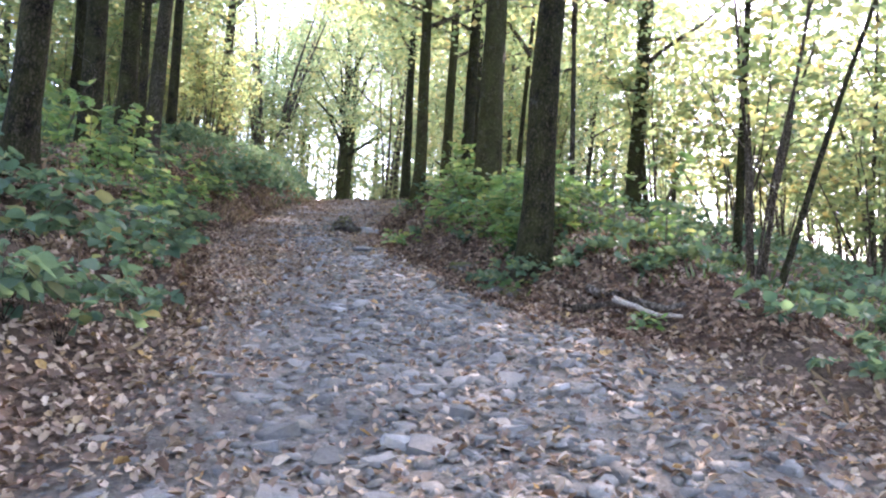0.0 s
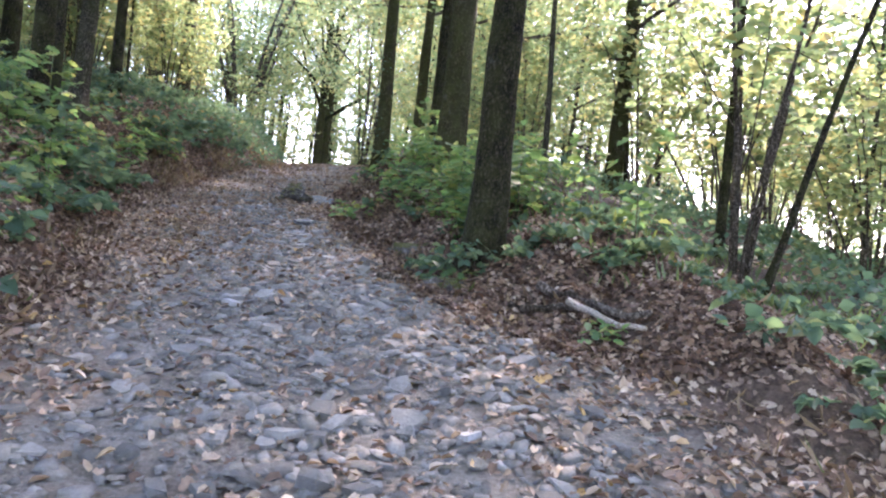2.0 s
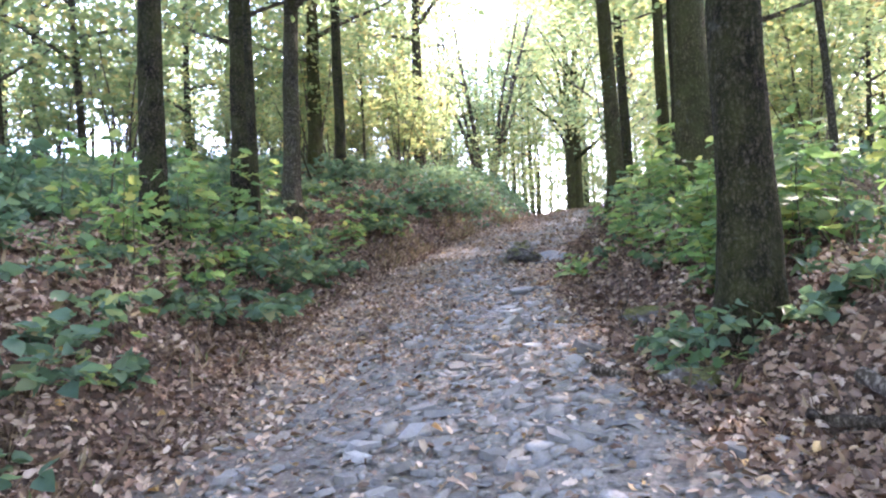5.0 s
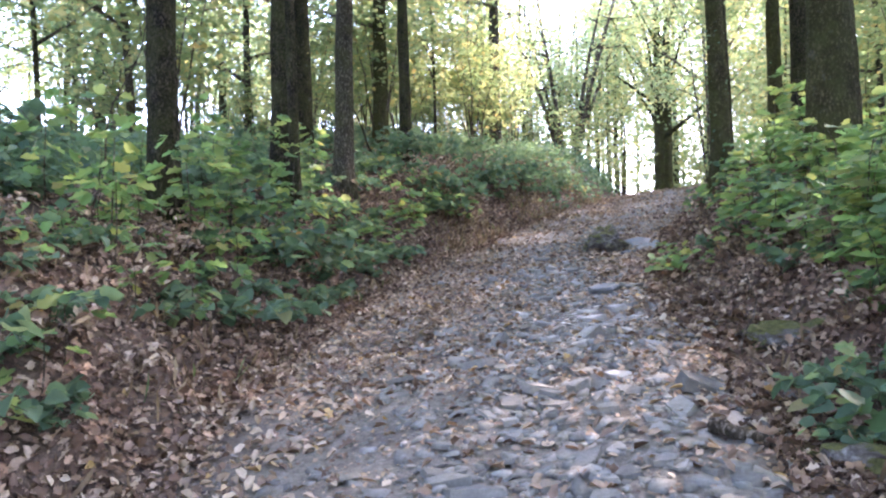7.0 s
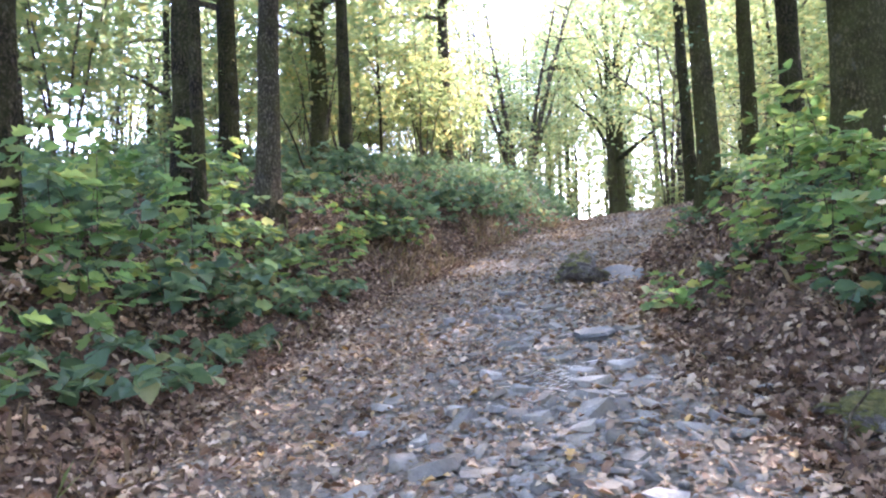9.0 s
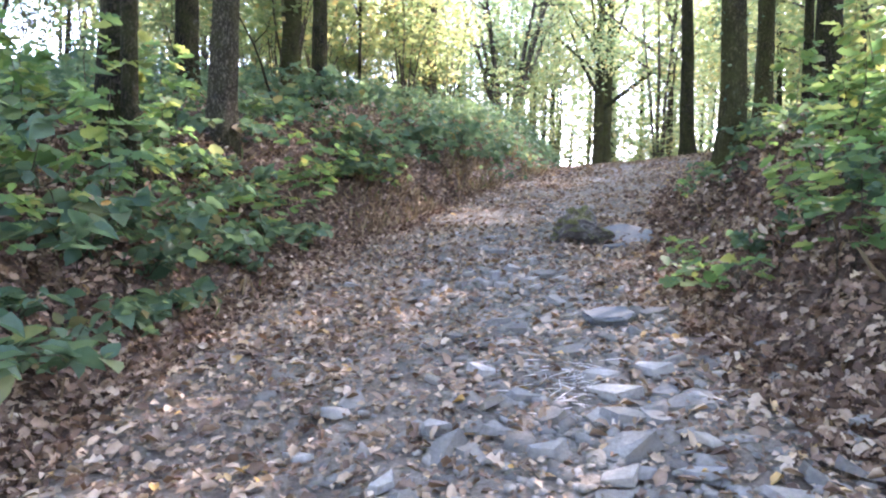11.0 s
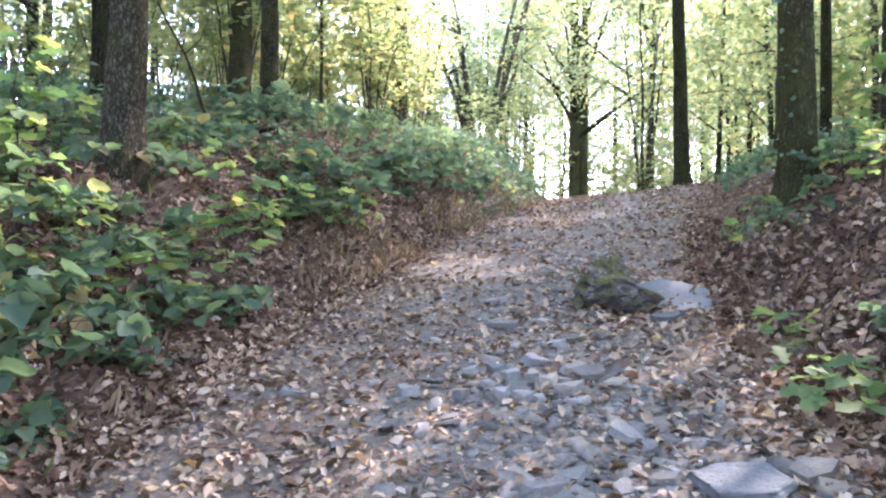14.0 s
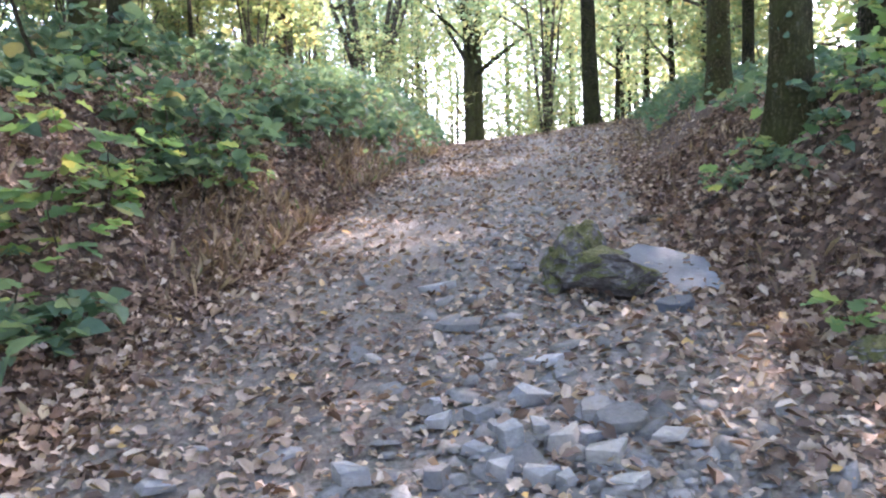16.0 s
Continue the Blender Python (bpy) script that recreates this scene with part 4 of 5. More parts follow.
# ---- seedlings ----
def seedling(seed, high, tiers, leaf):
    r = random.Random(seed)
    g = np.random.default_rng(seed)
    root = new("maple_seedling")
    t = Tubes()
    t.add([(0, 0, -0.08), (0.02, 0.01, high * 0.4), (-0.01, 0.03, high * 0.75), (0.02, 0.0, high)], [0.007, 0.006, 0.004, 0.003], 5)
    P, H, N = [], [], []
    for k in range(tiers):
        z = high * (0.3 + 0.7 * (k + 0.5) / tiers)
        for j in range(4):
            a = 1.57 * j + 0.8 * k + r.uniform(-0.7, 0.7)
            if r.random() < 0.28:
                continue
            ln = r.uniform(0.05, 0.14 + 0.1 * high)
            q = Vector((ln * math.cos(a), ln * math.sin(a), z + r.uniform(-0.1, 0.12) * high))
            for w in (-0.75, 0.0, 0.75):
                P.append(tuple(q))
                H.append(a + w)
                N.append((0.4 * math.cos(a) + r.gauss(0, 0.35), 0.4 * math.sin(a) + r.gauss(0, 0.35), 1))
    n = len(P)
    S = leaf * g.uniform(0.55, 1.25, (n, 1)) * np.array([[1.3, 1, 0.8]])
    part("stem", t.mesh("stem"), TWIG, root)
    part("foliage", cloud("foliage", LEAF_LOBED, turned(np.array(N), np.array(H), S), np.array(P)), MAPLE, root)
    return tagged(root, "young maple seedling with broad green leaves", "seedling", "seedlings on the banks")


SEEDLINGS = [seedling(91, 0.45, 3, 0.14), seedling(92, 0.75, 4, 0.15), seedling(93, 0.25, 2, 0.12), seedling(94, 1.2, 6, 0.16)]
for k, (x, y) in enumerate(((-3.71, 8.62), (-4.26, 10.34), (-5.5, 13.0), (-5.6, 12.2))):
    SEEDLINGS[k].matrix_world = Matrix.Translation(on_ground(x, y))
r_seed = random.Random(8)
for k, (x, y) in enumerate([(-5.94, 14.86), (-6.2, 17.69), (0.89, 10.23), (1.05, 9.75), (2.2, 7.7), (2.35, 7.95), (-1.22, 16.5), (-1.15, 15.43), (-0.7, 15.2), (-1.0, 15.05), (-3.9, 8.9), (-3.5, 8.2), (-4.4, 9.9), (-1.25, 19.3), (-1.1, 18.8), (-0.75, 18.4), (-0.5, 18.3)]
                           + [(None, r_seed.uniform(9, 21)) for _ in range(85)]):
    if x is None:
        x = float(left_edge(y)) - r_seed.uniform(0.6, 2.5) if k % 4 else float(right_edge(y)) + r_seed.uniform(1.1, 2.4)
    ob = copy_thing(SEEDLINGS[2 if k in (6, 7, 8, 9) else r_seed.randrange(3 if k < 17 else 4)], Matrix.Translation(on_ground(x, y)) @ pose(0, 0, 0, 0, 0, r_seed.uniform(0, 360)))
    s = r_seed.uniform(0.8, 1.25)
    ob.scale = (s, s, s)


r_bank = random.Random(19)
for k in range(86):
    y = r_bank.uniform(11.2, 15.8) if k < 50 else r_bank.uniform(11.0, 18.0)
    x = float(right_edge(y)) + (r_bank.uniform(0.7, 1.7) if k < 50 else r_bank.uniform(0.9, 2.6))
    ob = copy_thing(SEEDLINGS[(0, 1, 3, 1)[k % 4]], Matrix.Translation(on_ground(x, y)) @ pose(0, 0, 0, r_bank.uniform(-12, 12), r_bank.uniform(-12, 12), r_bank.uniform(0, 360)))
    s = r_bank.uniform(0.6, 1.0)
    ob.scale = (1.25 * s, 1.25 * s, s)
for k, (x, y, s) in enumerate(((3.95, 6.3, 0.9), (4.2, 5.7, 0.9), (4.4, 5.2, 0.85), (3.85, 4.85, 0.7), (4.7, 6.2, 1.0), (5.2, 7.0, 1.1), (4.9, 5.4, 1.0), (5.9, 7.9, 1.2), (0.78, 10.75, 0.9), (1.0, 10.35, 1.0), (1.15, 9.8, 0.8), (0.7, 9.95, 0.6), (-0.9, 18.4, 0.7), (-0.55, 18.9, 0.7), (0.1, 18.6, 0.9), (0.4, 17.8, 0.9), (-1.05, 18.6, 0.5), (-0.65, 18.45, 0.6), (-0.3, 18.5, 0.7), (-1.2, 19.1, 0.5))):
    plant(k % 3, x, y, s * 0.75, 80 * k)


for k, (x, y) in enumerate(((-6.0, 17.0), (-5.85, 16.6), (-6.2, 17.5), (-6.3, 18.2), (-5.8, 16.2), (-6.1, 18.9), (-6.2, 19.8), (-5.6, 15.5))):
    ob = copy_thing(SEEDLINGS[k % 2], Matrix.Translation(on_ground(x, y)) @ pose(0, 0, 0, 0, 0, 67 * k))
    ob.scale = (1.2, 1.2, 0.9)


def ivy(root, radius, top, count, seed):
    """Ivy clinging to a trunk, as a part of its tree."""
    g = np.random.default_rng(seed)
    tuft = g.integers(0, 14, count)
    z = np.abs(top * g.random(14)[tuft] ** 1.4 + g.normal(0, 0.16, count))
    a = g.uniform(0, 6.283, 14)[tuft] + g.normal(0, 0.6, count)
    q = radius * 1.12 + g.uniform(0.0, 0.09, count) + 0.1 * np.exp(-z / 0.4)
    P = np.stack([q * np.cos(a), q * np.sin(a), z], 1)
    N = np.stack([np.cos(a), np.sin(a), np.full(count, 0.3)], 1) + g.normal(0, 0.7, (count, 3))
    S = 0.055 * g.uniform(0.5, 1.2, (count, 1)) * np.array([[1.4, 1, 1]])
    part("ivy", cloud("ivy", LEAF_SIX, turned(N, g.uniform(0, 6.283, count), S), P), BRAMBLE, root, "green ivy climbing the trunk")


for ob in [o for o in scene.objects if o.name.split(".")[0] == "tree" and o.parent is None]:
    x, y = ob.matrix_world.translation.xy
    if abs(x + 0.76) < 0.05 and abs(y - 19.0) < 0.05:
        ivy(ob, 0.16, 3.4, 130, 1)
    if abs(x + 0.14) < 0.05 and abs(y - 25.2) < 0.05:
        ivy(ob, 0.19, 2.6, 120, 2)


def splinters(x, y):
    """A scatter of pale split wood slivers between the stones."""
    r = random.Random(4)
    root = new("wood_splinters")
    root.matrix_world = Matrix.Translation(on_ground(x, y))
    for k in range(70):
        t = Tubes()
        a, ln = r.gauss(0.5, 1.0), r.uniform(0.03, 0.14)
        px, py = r.gauss(0, 0.11), r.gauss(0, 0.16)
        c = on_ground(x + px, y + py) - on_ground(x, y)
        d = Vector((math.cos(a), math.sin(a), r.uniform(-0.2, 0.35))) * ln / 2
        c.z += 0.035 + abs(d.z)
        t.add([c - d, c + d * 0.1 + Vector((0, 0, 0.002)), c + d], [0.0014, 0.0024, 0.001], 3)
        part("splinter", t.mesh("splinter"), PALE_WOOD, root)
    return tagged(root, "pale split wood slivers scattered between slate stones", "wood")


pw = Nodes("pale_wood", 0.7, 0.3)
pw.colour(pw.ramp(pw.noise(pw.position(4, 4, 4), 30, 4, 0.6), [(0.3, (0.6, 0.56, 0.52)), (0.7, (0.82, 0.79, 0.75))]))
PALE_WOOD = pw.mat
OLD_WOOD = bark_material("weathered_wood", (0.11, 0.092, 0.072), (0.4, 0.345, 0.29), 0.12)
bw = Nodes("bleached_wood", 0.8, 0.2)
bw.colour(bw.ramp(bw.noise(bw.position(9, 5, 22), 5, 5, 0.65), [(0.36, (0.08, 0.062, 0.045)), (0.5, (0.3, 0.26, 0.21)), (0.72, (0.52, 0.47, 0.4))]))
bw.bump(bw.noise(bw.position(9, 5, 22), 7, 5, 0.7), 0.7, 0.02)
BLEACHED = bw.mat
splinters(-1.68, 12.95)


# ---- litter, rubble and stones ----
def band(y):
    """The middle of the stony strip of the track."""
    return np.interp(y, [2, 5, 8, 10, 12, 13, 14, 15.4, 17, 20], [0.5, 0.4, -0.2, -0.7, -1.4, -1.55, -1.9, -2.7, -3.1, -3.2])


def band_width(y):
    return np.interp(y, [2, 6, 9, 12, 15, 17, 20], [1.5, 1.3, 1.0, 0.75, 0.6, 0.5, 0.4])


def litter():
    n = 215000
    x = rng.uniform(-9, 6.5, n)
    y = 2.2 + 34 * rng.random(n) ** 1.3
    inside = np.minimum(x - left_edge(y), right_edge(y) - x)
    off = np.abs(x - band(y)) / band_width(y)
    keep = np.where(inside > 0.3, 0.24 + 0.16 * sm((y - 9) / 4) + 0.32 * sm(off - 0.6), 0.85)
    patch = 0.5 + 0.5 * np.sin(2.1 * x + 1.3 * np.sin(1.7 * y)) * np.sin(1.9 * y + 0.8 * x)
    keep = keep * (0.55 + 0.6 * patch)
    keep = np.where((y < 10) & (off < 1.6), keep * (0.85 + 0.15 * sm((y - 6) / 4)), keep)
    rut = np.interp(y, [4, 7, 9.5, 11, 12, 13.5, 14.5, 16.5, 19], [-0.8, -1.3, -1.8, -2.2, -2.5, -2.85, -3.1, -3.6, -4.0])
    keep = np.where((np.abs(x - rut) < 0.36 + 0.12 * np.sin(3 * y)) & (y > 4) & (y < 20), keep * 0.35, keep)
    keep = np.where((x > right_edge(y)) & (y < 8), 0.7 * keep, keep)
    keep = np.where((inside < 0) & (y > 7), 0.55 * keep, keep)
    keep = np.where((off < 0.9) & (y > 6) & (y < 15), 0.55 * keep, keep)
    keep = np.where((inside > 0.2) & (y > 19), 0.6 * keep, keep)
    ok = (rng.random(n) < keep) & (x > left_edge(y) - 4.5) & (x < right_edge(y) + 4.5)
    x, y = x[ok], y[ok]
    n = len(x)
    P = np.stack([x, y, ground(x, y) + rng.uniform(0.004, 0.03, n)], 1)
    N = ground_normal(x, y)
    N = N / np.linalg.norm(N, axis=1, keepdims=True) + rng.normal(0, 0.38, (n, 3))
    S = rng.uniform(0.042, 0.105, (n, 1)) * np.array([[1.25, 1, 1]]) * np.stack([np.ones(n), np.ones(n), rng.uniform(0.6, 2.2, n)], 1)
    T = turned(N, rng.uniform(0, 6.283, n), S)
    k = n // 3
    root = new("leaf_litter")
    m = 56000
    by = rng.uniform(7, 24, m)
    bd = -0.3 + 2.6 * rng.random(m)
    bx = np.where(np.arange(m) % 5 < 3, right_edge(by) + bd, left_edge(by) - bd)
    bS = rng.uniform(0.05, 0.105, (m, 1)) * np.array([[1.3, 1, 1.6]])
    part("bank_litter", cloud("bank_litter", LEAF_LOBED, turned(ground_normal(bx, by) + rng.normal(0, 0.65, (m, 3)), rng.uniform(0, 6.283, m), bS), np.stack([bx, by, ground(bx, by) + rng.uniform(0.004, 0.035, m)], 1)), DARK_LITTER, root)
    m = 60000
    wx, wy = rng.uniform(-20, 15, m), rng.uniform(-9, 34, m)
    ok = (wx < left_edge(wy) - 3.5) | (wx > right_edge(wy) + 3.0) | (wy < 2.3)
    wx, wy = wx[ok], wy[ok]
    m = len(wx)
    wS = rng.uniform(0.07, 0.13, (m, 1)) * np.array([[1.3, 1, 1]])
    part("wide_litter", cloud("wide_litter", LEAF_FOUR, turned(ground_normal(wx, wy) + rng.normal(0, 0.3, (m, 3)), rng.uniform(0, 6.283, m), wS), np.stack([wx, wy, ground(wx, wy) + rng.uniform(0.004, 0.03, m)], 1)), LITTER, root)
    m = 9000
    fy = 2.2 + 20 * rng.random(m) ** 1.2
    fy = np.where(fy < 7, fy + 9 * rng.random(m), fy)
    fx = left_edge(fy) - 0.6 + (right_edge(fy) - left_edge(fy) + 1.2) * rng.random(m)
    fN = ground_normal(fx, fy) + rng.normal(0, 0.3, (m, 3))
    fS = rng.uniform(0.02, 0.05, (m, 1)) * np.array([[1.3, 1, 1]])
    part("crumbled_litter", cloud("crumbled_litter", LEAF_FOUR, turned(fN, rng.uniform(0, 6.283, m), fS), np.stack([fx, fy, ground(fx, fy) + rng.uniform(0.003, 0.012, m)], 1)), LITTER, root)
    m = 7500
    cy = rng.uniform(10.5, 17.5, m)
    cx = left_edge(cy) + (right_edge(cy) - left_edge(cy)) * rng.random(m)
    cS = rng.uniform(0.028, 0.065, (m, 1)) * np.array([[1.2, 1, 1.8]])
    part("broken_litter", cloud("broken_litter", LEAF_FOUR, turned(ground_normal(cx, cy) + rng.normal(0, 0.4, (m, 3)), rng.uniform(0, 6.283, m), cS), np.stack([cx, cy, ground(cx, cy) + rng.uniform(0.008, 0.035, m)], 1)), LITTER, root)
    part("lobed_litter", cloud("lobed_litter", LEAF_LOBED, T[:k], P[:k]), LITTER, root)
    part("curled_litter", cloud("curled_litter", LEAF_CURLED, T[k:], P[k:]), LITTER, root)
    return tagged(root, "dry brown and tan fallen leaves strewn over the ground", "leaf litter", kind="stuff")


litter()


def dry_grass():
    n = 20000
    y = rng.uniform(5, 32, n)
    left = rng.random(n) < 0.68
    d = rng.random(n) ** 1.2 * 2.2
    x = np.where(left, left_edge(y) - d + 0.1, right_edge(y) + d)
    ok = (0.5 + 0.5 * np.sin(1.3 * y + 2 * np.sin(0.9 * x))) * np.where(left & (y > 16.5), 1.0, 0.16) > rng.random(n) * 0.8
    x, y = x[ok], y[ok]
    n = len(x)
    P = np.stack([x, y, ground(x, y) - 0.01], 1)
    S = rng.uniform(0.1, 0.28, (n, 1)) * np.array([[1.0, 1, 1]])
    up = np.stack([rng.normal(0, 0.6, n), rng.normal(0, 0.6, n), np.ones(n)], 1)
    up /= np.linalg.norm(up, axis=1, keepdims=True)
    side = np.cross(up, rng.normal(0, 1, (n, 3)))
    side /= np.linalg.norm(side, axis=1, keepdims=True)
    T = np.stack([side * S[:, :1], up * S[:, 1:2], np.cross(side, up) * S[:, 2:]], 2)
    k = int(n * 0.94)
    root = new("dry_grass")
    part("straw", cloud("straw", BLADE, T[:k], P[:k]), STRAW, root)
    part("green_grass", cloud("green_grass", BLADE, T[k:], P[k:]), GRASS, root, "green grass blades")
    n = 2600
    y = rng.uniform(8.5, 18, n)
    x = right_edge(y) + 1.3 + 4.2 * rng.random(n)
    ok = 0.5 + 0.5 * np.sin(1.7 * x + 1.1 * np.sin(1.3 * y)) * np.sin(1.1 * y) > 0.75 * rng.random(n)
    x, y = x[ok], y[ok]
    n = len(x)
    up = np.stack([rng.normal(0, 0.45, n), rng.normal(0, 0.45, n), np.ones(n)], 1)
    up /= np.linalg.norm(up, axis=1, keepdims=True)
    side = np.cross(up, rng.normal(0, 1, (n, 3)))
    side /= np.linalg.norm(side, axis=1, keepdims=True)
    S = rng.uniform(0.12, 0.3, (n, 1))
    T = np.stack([side * S * 0.7, up * S, np.cross(side, up) * S], 2)
    part("green_grass", cloud("green_grass", BLADE, T, np.stack([x, y, ground(x, y) - 0.01], 1)), GRASS, root, "green grass blades")
    return tagged(root, "dry straw-coloured grass and stalks on the banks", "grass", kind="stuff")


dry_grass()


def stone_template(seed, thick):
    """A flat angular flake of slate, about 1 across, split unevenly along its layers."""
    r = random.Random(seed)
    n = r.choice((4, 5, 5, 6))
    slope, cut = r.uniform(-0.18, 0.18), r.uniform(0.5, 0.85)
    top, bot = [], []
    for k in range(n):
        w = 6.283 * k / n + r.uniform(-0.4, 0.4)
        q = r.uniform(0.34, 0.62)
        px, py = q * math.cos(w), cut * q * math.sin(w)
        bot.append((px * 1.04, py * 1.04, -0.6 * thick))
        s = r.uniform(0.86, 0.99)
        top.append((px * s + 0.02, py * s, thick * r.uniform(0.6, 1.0) + slope * px))
    c = [sum(p[i] for p in top) / n for i in range(3)]
    v = bot + top + [(c[0], c[1], c[2] + 0.12 * thick)]
    f = [(k, (k + 1) % n, n + (k + 1) % n, n + k) for k in range(n)]
    f += [(n + k, n + (k + 1) % n, 2 * n) for k in range(n)]
    return v, f


STONES = [stone_template(80 + k, th) for k, th in enumerate((0.06, 0.1, 0.12, 0.08, 0.14, 0.05, 0.09, 0.11))]


def split_block(bm, seed):
    """A sharp-edged piece of split slate about 0.7 long: the hull of a few uneven corners, its edges slightly worn."""
    r = random.Random(seed)
    n = r.choice((4, 4, 5))
    long = r.uniform(0.75, 1.0)
    start = r.uniform(0, 6.28)
    for k in range(n):
        w = start + 6.283 * k / n + r.uniform(-0.45, 0.45)
        q = r.uniform(0.26, 0.4)
        px, py = q * math.cos(w), long * q * math.sin(w)
        bm.verts.new((px, py, r.uniform(-0.3, -0.2)))
        s = r.uniform(0.62, 1.0)
        bm.verts.new((px * s + r.uniform(-0.04, 0.04), py * s + r.uniform(-0.04, 0.04), r.uniform(0.02, 0.28)))
    bmesh.ops.convex_hull(bm, input=bm.verts)
    bmesh.ops.delete(bm, geom=[v for v in bm.verts if not v.link_faces], context="VERTS")
    bmesh.ops.dissolve_limit(bm, angle_limit=0.2, verts=bm.verts, edges=bm.edges)
    bmesh.ops.bevel(bm, geom=bm.edges[:], offset=0.01, segments=1, affect="EDGES")


def stony_spots(n, spread, y0, y1, power):
    y = y0 + (y1 - y0) * rng.random(n) ** power
    x = band(y) + rng.normal(0, 1, n) * band_width(y) * spread
    ok = (x > left_edge(y) + 0.1) & (x < right_edge(y) + 0.15) & ((y < 15.7) | (rng.random(n) < 0.22))
    return x[ok], y[ok]


def rubble():
    root = new("slate_rubble")
    for k, tpl in enumerate(STONES):
        x, y = stony_spots(1150, 0.85, 2.4, 21, 1.15)
        n = len(x)
        P = np.stack([x, y, ground(x, y) + rng.uniform(-0.002, 0.022, n)], 1)
        N = ground_normal(x, y)
        N = N / np.linalg.norm(N, axis=1, keepdims=True) + rng.normal(0, 0.22, (n, 3))
        s = np.minimum(0.035 + rng.exponential(0.04, n), 0.19)[:, None] * np.array([[1, 1, 1.15]])
        part("rubble_layer", cloud("rubble_layer", tpl, turned(N, rng.uniform(0, 6.283, n), s), P), SLATE, root)
    x, y = rng.uniform(-2.0, 2.4, 2200), rng.uniform(-8, 2.6, 2200)
    s = np.minimum(0.04 + rng.exponential(0.04, 2200), 0.16)[:, None] * np.array([[1, 1, 1.5]])
    part("rubble_layer", cloud("rubble_layer", STONES[1], turned(ground_normal(x, y) + rng.normal(0, 0.2, (2200, 3)), rng.uniform(0, 6.283, 2200), s), np.stack([x, y, ground(x, y)], 1)), SLATE, root)
    x = rng.uniform(-6.5, 3, 15000)
    y = 2.3 + 20 * rng.random(15000) ** 1.25
    ok = (x > left_edge(y)) & (x < right_edge(y))
    x, y = x[ok], y[ok]
    n = len(x)
    s = rng.uniform(0.012, 0.04, (n, 1)) * np.ones((1, 3))
    part("grit", cloud("grit", STONES[4], turned(ground_normal(x, y) + rng.normal(0, 0.3, (n, 3)), rng.uniform(0, 6.283, n), s), np.stack([x, y, ground(x, y) + 0.002], 1)), SLATE, root)
    return tagged(root, "broken grey slate chips bedded in the track", "rubble", kind="stuff")


rubble()


def stones():
    meshes = []
    for k, (v, f) in enumerate(STONES):
        me = mesh_from("stone", v, f)
        me.materials.append(SLATE)
        meshes.append(me)
    x, y = stony_spots(330, 0.8, 3.0, 17.0, 1.0)
    x, y = x[:235], y[:235]
    N = ground_normal(x, y)
    N = N / np.linalg.norm(N, axis=1, keepdims=True) + rng.normal(0, 0.16, (len(x), 3))
    for k in range(len(x)):
        s = min(0.13 + rng.exponential(0.06), 0.36)
        T = turned(N[k:k + 1], rng.uniform(0, 6.283, 1), np.array([[s, s, 1.3 * s]]))[0]
        ob = new("stone", meshes[k % len(meshes)])
        ob.parent = GROUND
        ob.matrix_basis = Matrix.Translation((x[k], y[k], float(ground(x[k], y[k])) + 0.018)) @ Matrix(T.tolist()).to_4x4()
    # the larger flakes and blocks that lie along the track: x, y, length, width, thickness, turn
    blocks = []
    for k in range(8):
        bm = bmesh.new()
        split_block(bm, 130 + k)
        me = bpy.data.meshes.new("stone")
        bm.to_mesh(me)
        bm.free()
        me.materials.append(PALE_SLATE if k < 4 else SLATE)
        blocks.append(me)
    for k, (px, py, ln, wd, th, tn) in enumerate(PLACED):
        nrm = Vector(ground_normal(np.array([px]), np.array([py]), 0.2)[0]).normalized()
        tilt = Vector((0, 0, 1)).rotation_difference(nrm).to_matrix().to_4x4()
        ob = new("stone", blocks[k % 4 + (4 if py < 11.5 and k % 3 else 0)])
        ob.parent = GROUND
        ob.matrix_basis = Matrix.Translation(on_ground(px, py, 0.012 + 0.4 * th)) @ tilt @ pose(0, 0, 0, (k * 37) % 17 - 8, (k * 53) % 19 - 9, tn) @ Matrix.Diagonal(((1.75 if ln < 0.22 else 1.4) * ln, (1.75 if ln < 0.22 else 1.4) * wd, 1.55 * th, 1))


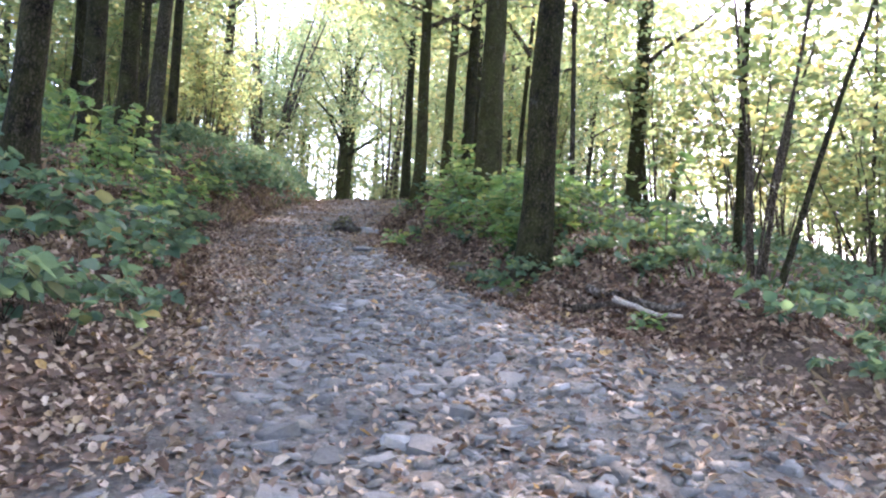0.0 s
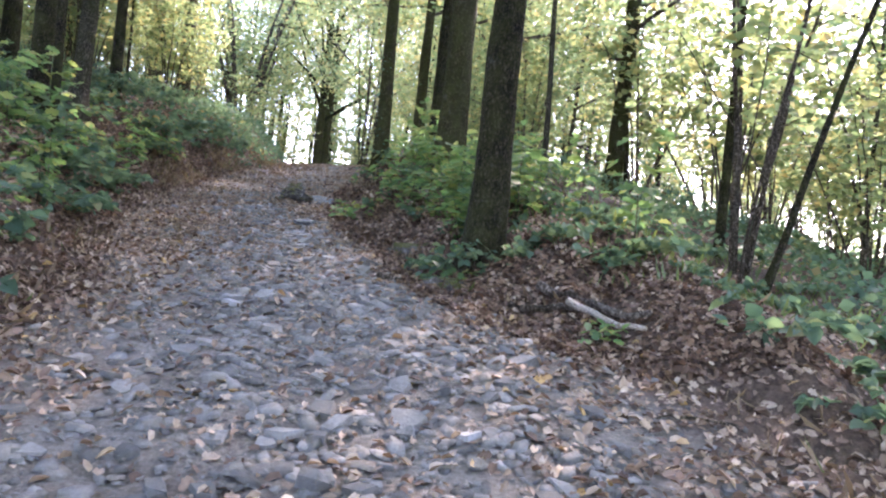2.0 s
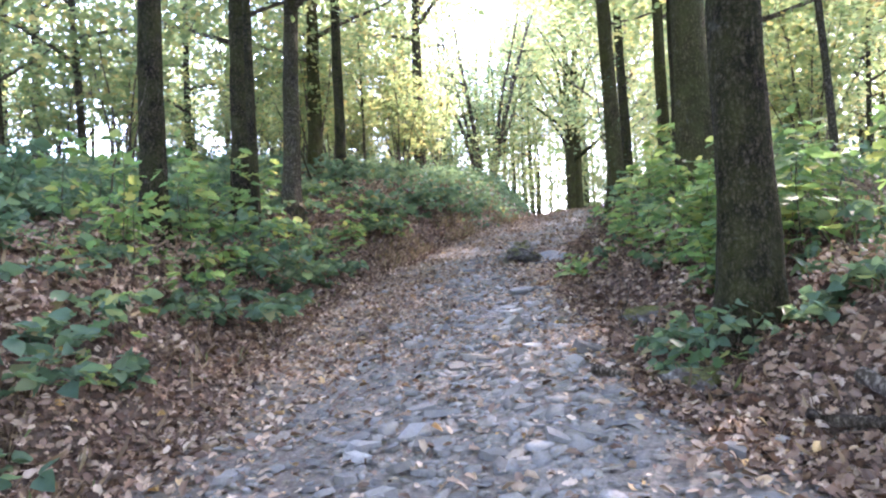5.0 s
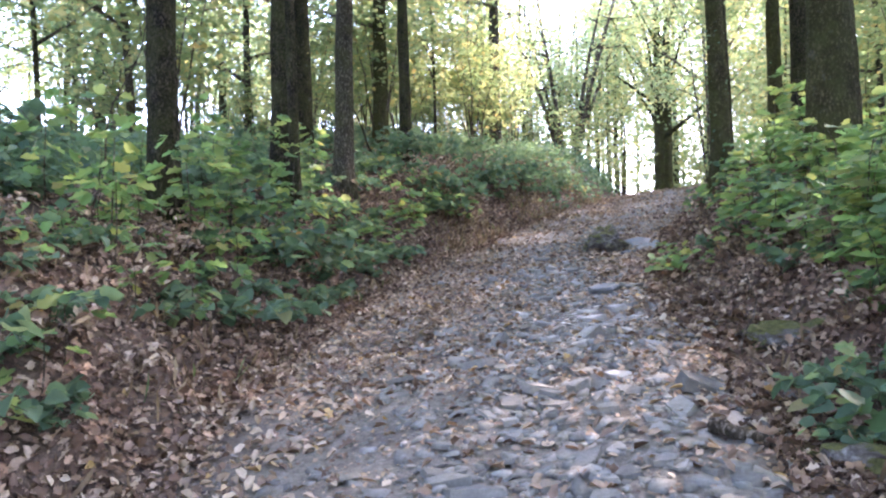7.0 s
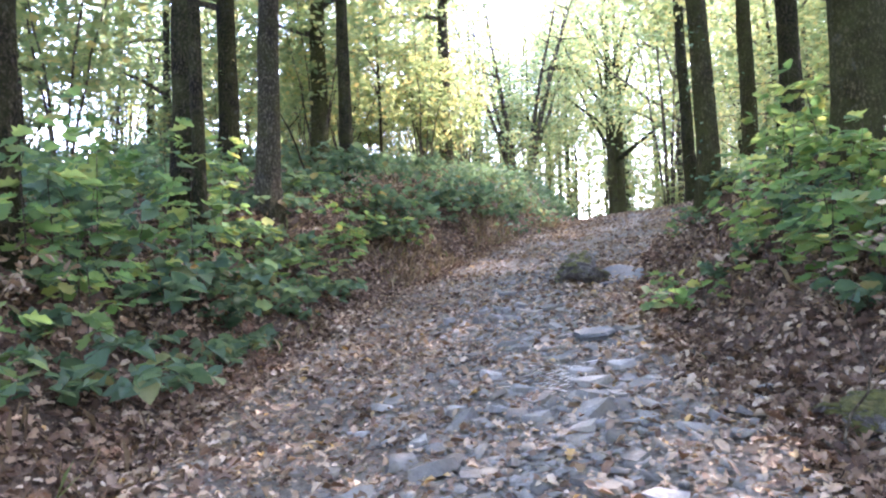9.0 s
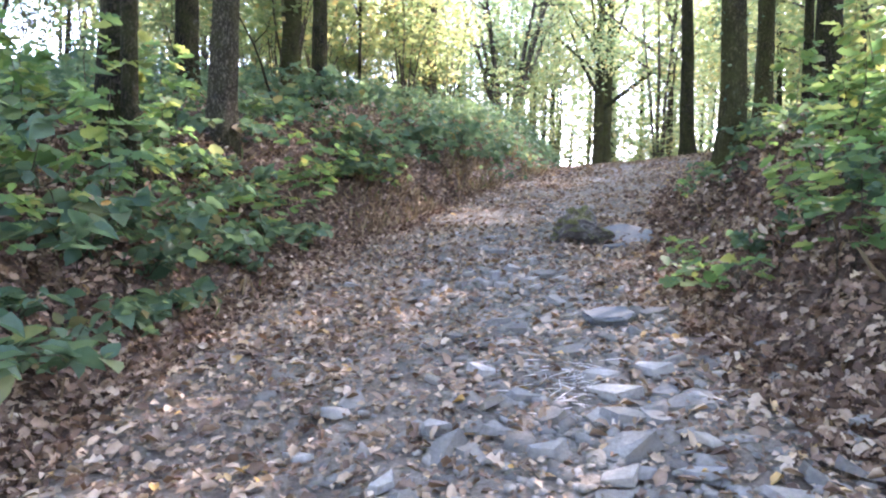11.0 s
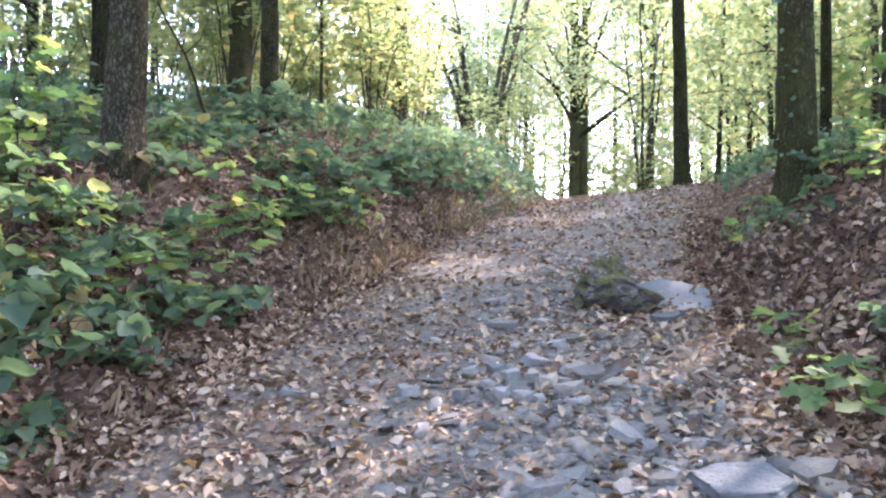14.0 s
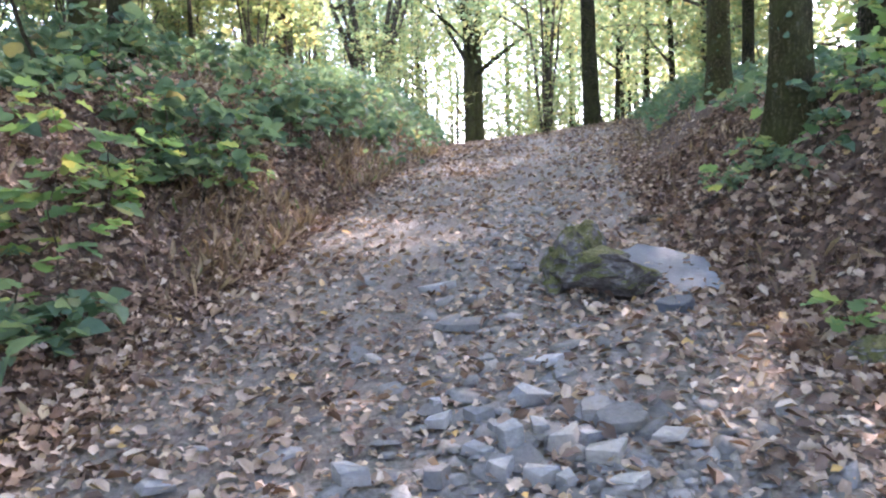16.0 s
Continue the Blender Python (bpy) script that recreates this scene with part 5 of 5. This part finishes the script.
PLACED = (
    (-3.47, 15.14, 0.2, 0.13, 0.09, -40), (-4.24, 15.05, 0.16, 0.1, 0.05, 10), (-3.71, 16.36, 0.15, 0.08, 0.05, -30), (-2.75, 16.16, 0.21, 0.12, 0.06, -10),
    (-3.06, 16.18, 0.12, 0.08, 0.05, 20), (-2.82, 15.79, 0.2, 0.12, 0.1, 5), (-3.24, 15.72, 0.09, 0.08, 0.06, 60), (-3.19, 15.57, 0.13, 0.1, 0.08, 30),
    (-3.04, 15.62, 0.14, 0.1, 0.08, -20), (-2.87, 15.39, 0.13, 0.13, 0.14, 80), (-3.0, 15.35, 0.16, 0.09, 0.07, 0), (-2.75, 15.5, 0.13, 0.09, 0.09, -50),
    (-2.66, 15.4, 0.17, 0.09, 0.1, 45), (-2.56, 15.44, 0.1, 0.08, 0.07, 10), (-2.25, 15.43, 0.19, 0.12, 0.05, -5), (-2.49, 15.29, 0.18, 0.13, 0.11, 25),
    (-2.75, 15.16, 0.14, 0.09, 0.09, -15), (-3.13, 15.14, 0.13, 0.11, 0.09, 50), (-2.65, 15.12, 0.12, 0.1, 0.08, 70), (-2.42, 15.12, 0.15, 0.1, 0.07, 0),
    (-2.9, 15.2, 0.11, 0.1, 0.1, 20), (-3.37, 16.82, 0.2, 0.08, 0.05, 5), (-2.98, 16.93, 0.15, 0.09, 0.05, 0), (-3.55, 17.55, 0.35, 0.16, 0.08, 8),
    (-2.22, 13.02, 0.27, 0.15, 0.07, -10), (-1.89, 12.73, 0.2, 0.12, 0.06, 0), (-1.51, 13.04, 0.34, 0.18, 0.08, 10), (-1.38, 12.82, 0.4, 0.2, 0.1, -5),
    (-1.24, 13.15, 0.28, 0.14, 0.08, -15), (-0.94, 12.82, 0.25, 0.15, 0.05, -5), (-0.91, 12.31, 0.22, 0.1, 0.06, -25), (-1.23, 11.9, 0.24, 0.17, 0.07, 40),
    (-2.18, 11.59, 0.16, 0.1, 0.05, 75), (-2.2, 12.21, 0.22, 0.14, 0.09, 0), (-1.89, 12.26, 0.2, 0.12, 0.07, 20), (-2.71, 11.79, 0.18, 0.1, 0.05, -5),
    (-1.61, 12.11, 0.2, 0.13, 0.07, 30), (-2.45, 14.12, 0.28, 0.16, 0.08, 15), (-0.39, 11.8, 0.26, 0.16, 0.05, -20), (-0.65, 10.95, 0.3, 0.18, 0.06, 5),
    (-1.2, 10.68, 0.36, 0.2, 0.08, -5), (-0.87, 10.66, 0.24, 0.16, 0.1, 60), (-1.18, 11.94, 0.24, 0.13, 0.06, 0), (-1.07, 10.6, 0.24, 0.16, 0.07, 0),
    (0.24, 8.52, 0.3, 0.14, 0.06, -10), (-1.21, 8.28, 0.3, 0.16, 0.08, 30), (-1.38, 9.6, 0.22, 0.12, 0.05, 10), (-0.91, 12.0, 0.2, 0.12, 0.05, 0),
    (-0.2, 4.22, 0.3, 0.2, 0.08, 10), (0.19, 4.88, 0.24, 0.16, 0.1, -20), (0.33, 4.39, 0.22, 0.15, 0.08, 30), (0.95, 5.54, 0.2, 0.13, 0.06, 0),
    (-0.07, 5.4, 0.22, 0.15, 0.06, 15), (-0.61, 7.5, 0.2, 0.18, 0.08, 80), (-1.15, 8.12, 0.28, 0.14, 0.08, 10), (2.78, 4.87, 0.18, 0.14, 0.06, 0),
    (-0.49, 4.71, 0.17, 0.13, 0.06, -30), (0.5, 4.63, 0.2, 0.12, 0.05, 5), (1.0, 4.05, 0.18, 0.12, 0.06, 20), (-1.68, 5.34, 0.18, 0.12, 0.05, 0),
)
stones()
stick(2.34, 8.1, 0.85, -52, 0.04, "pale barkless log lying at the edge of the track", BLEACHED, 0.1, 1)
stick(2.25, 8.4, 1.3, -48, 0.055, "dark fallen branch behind a pale log", OLD_WOOD, 0.08, 6)
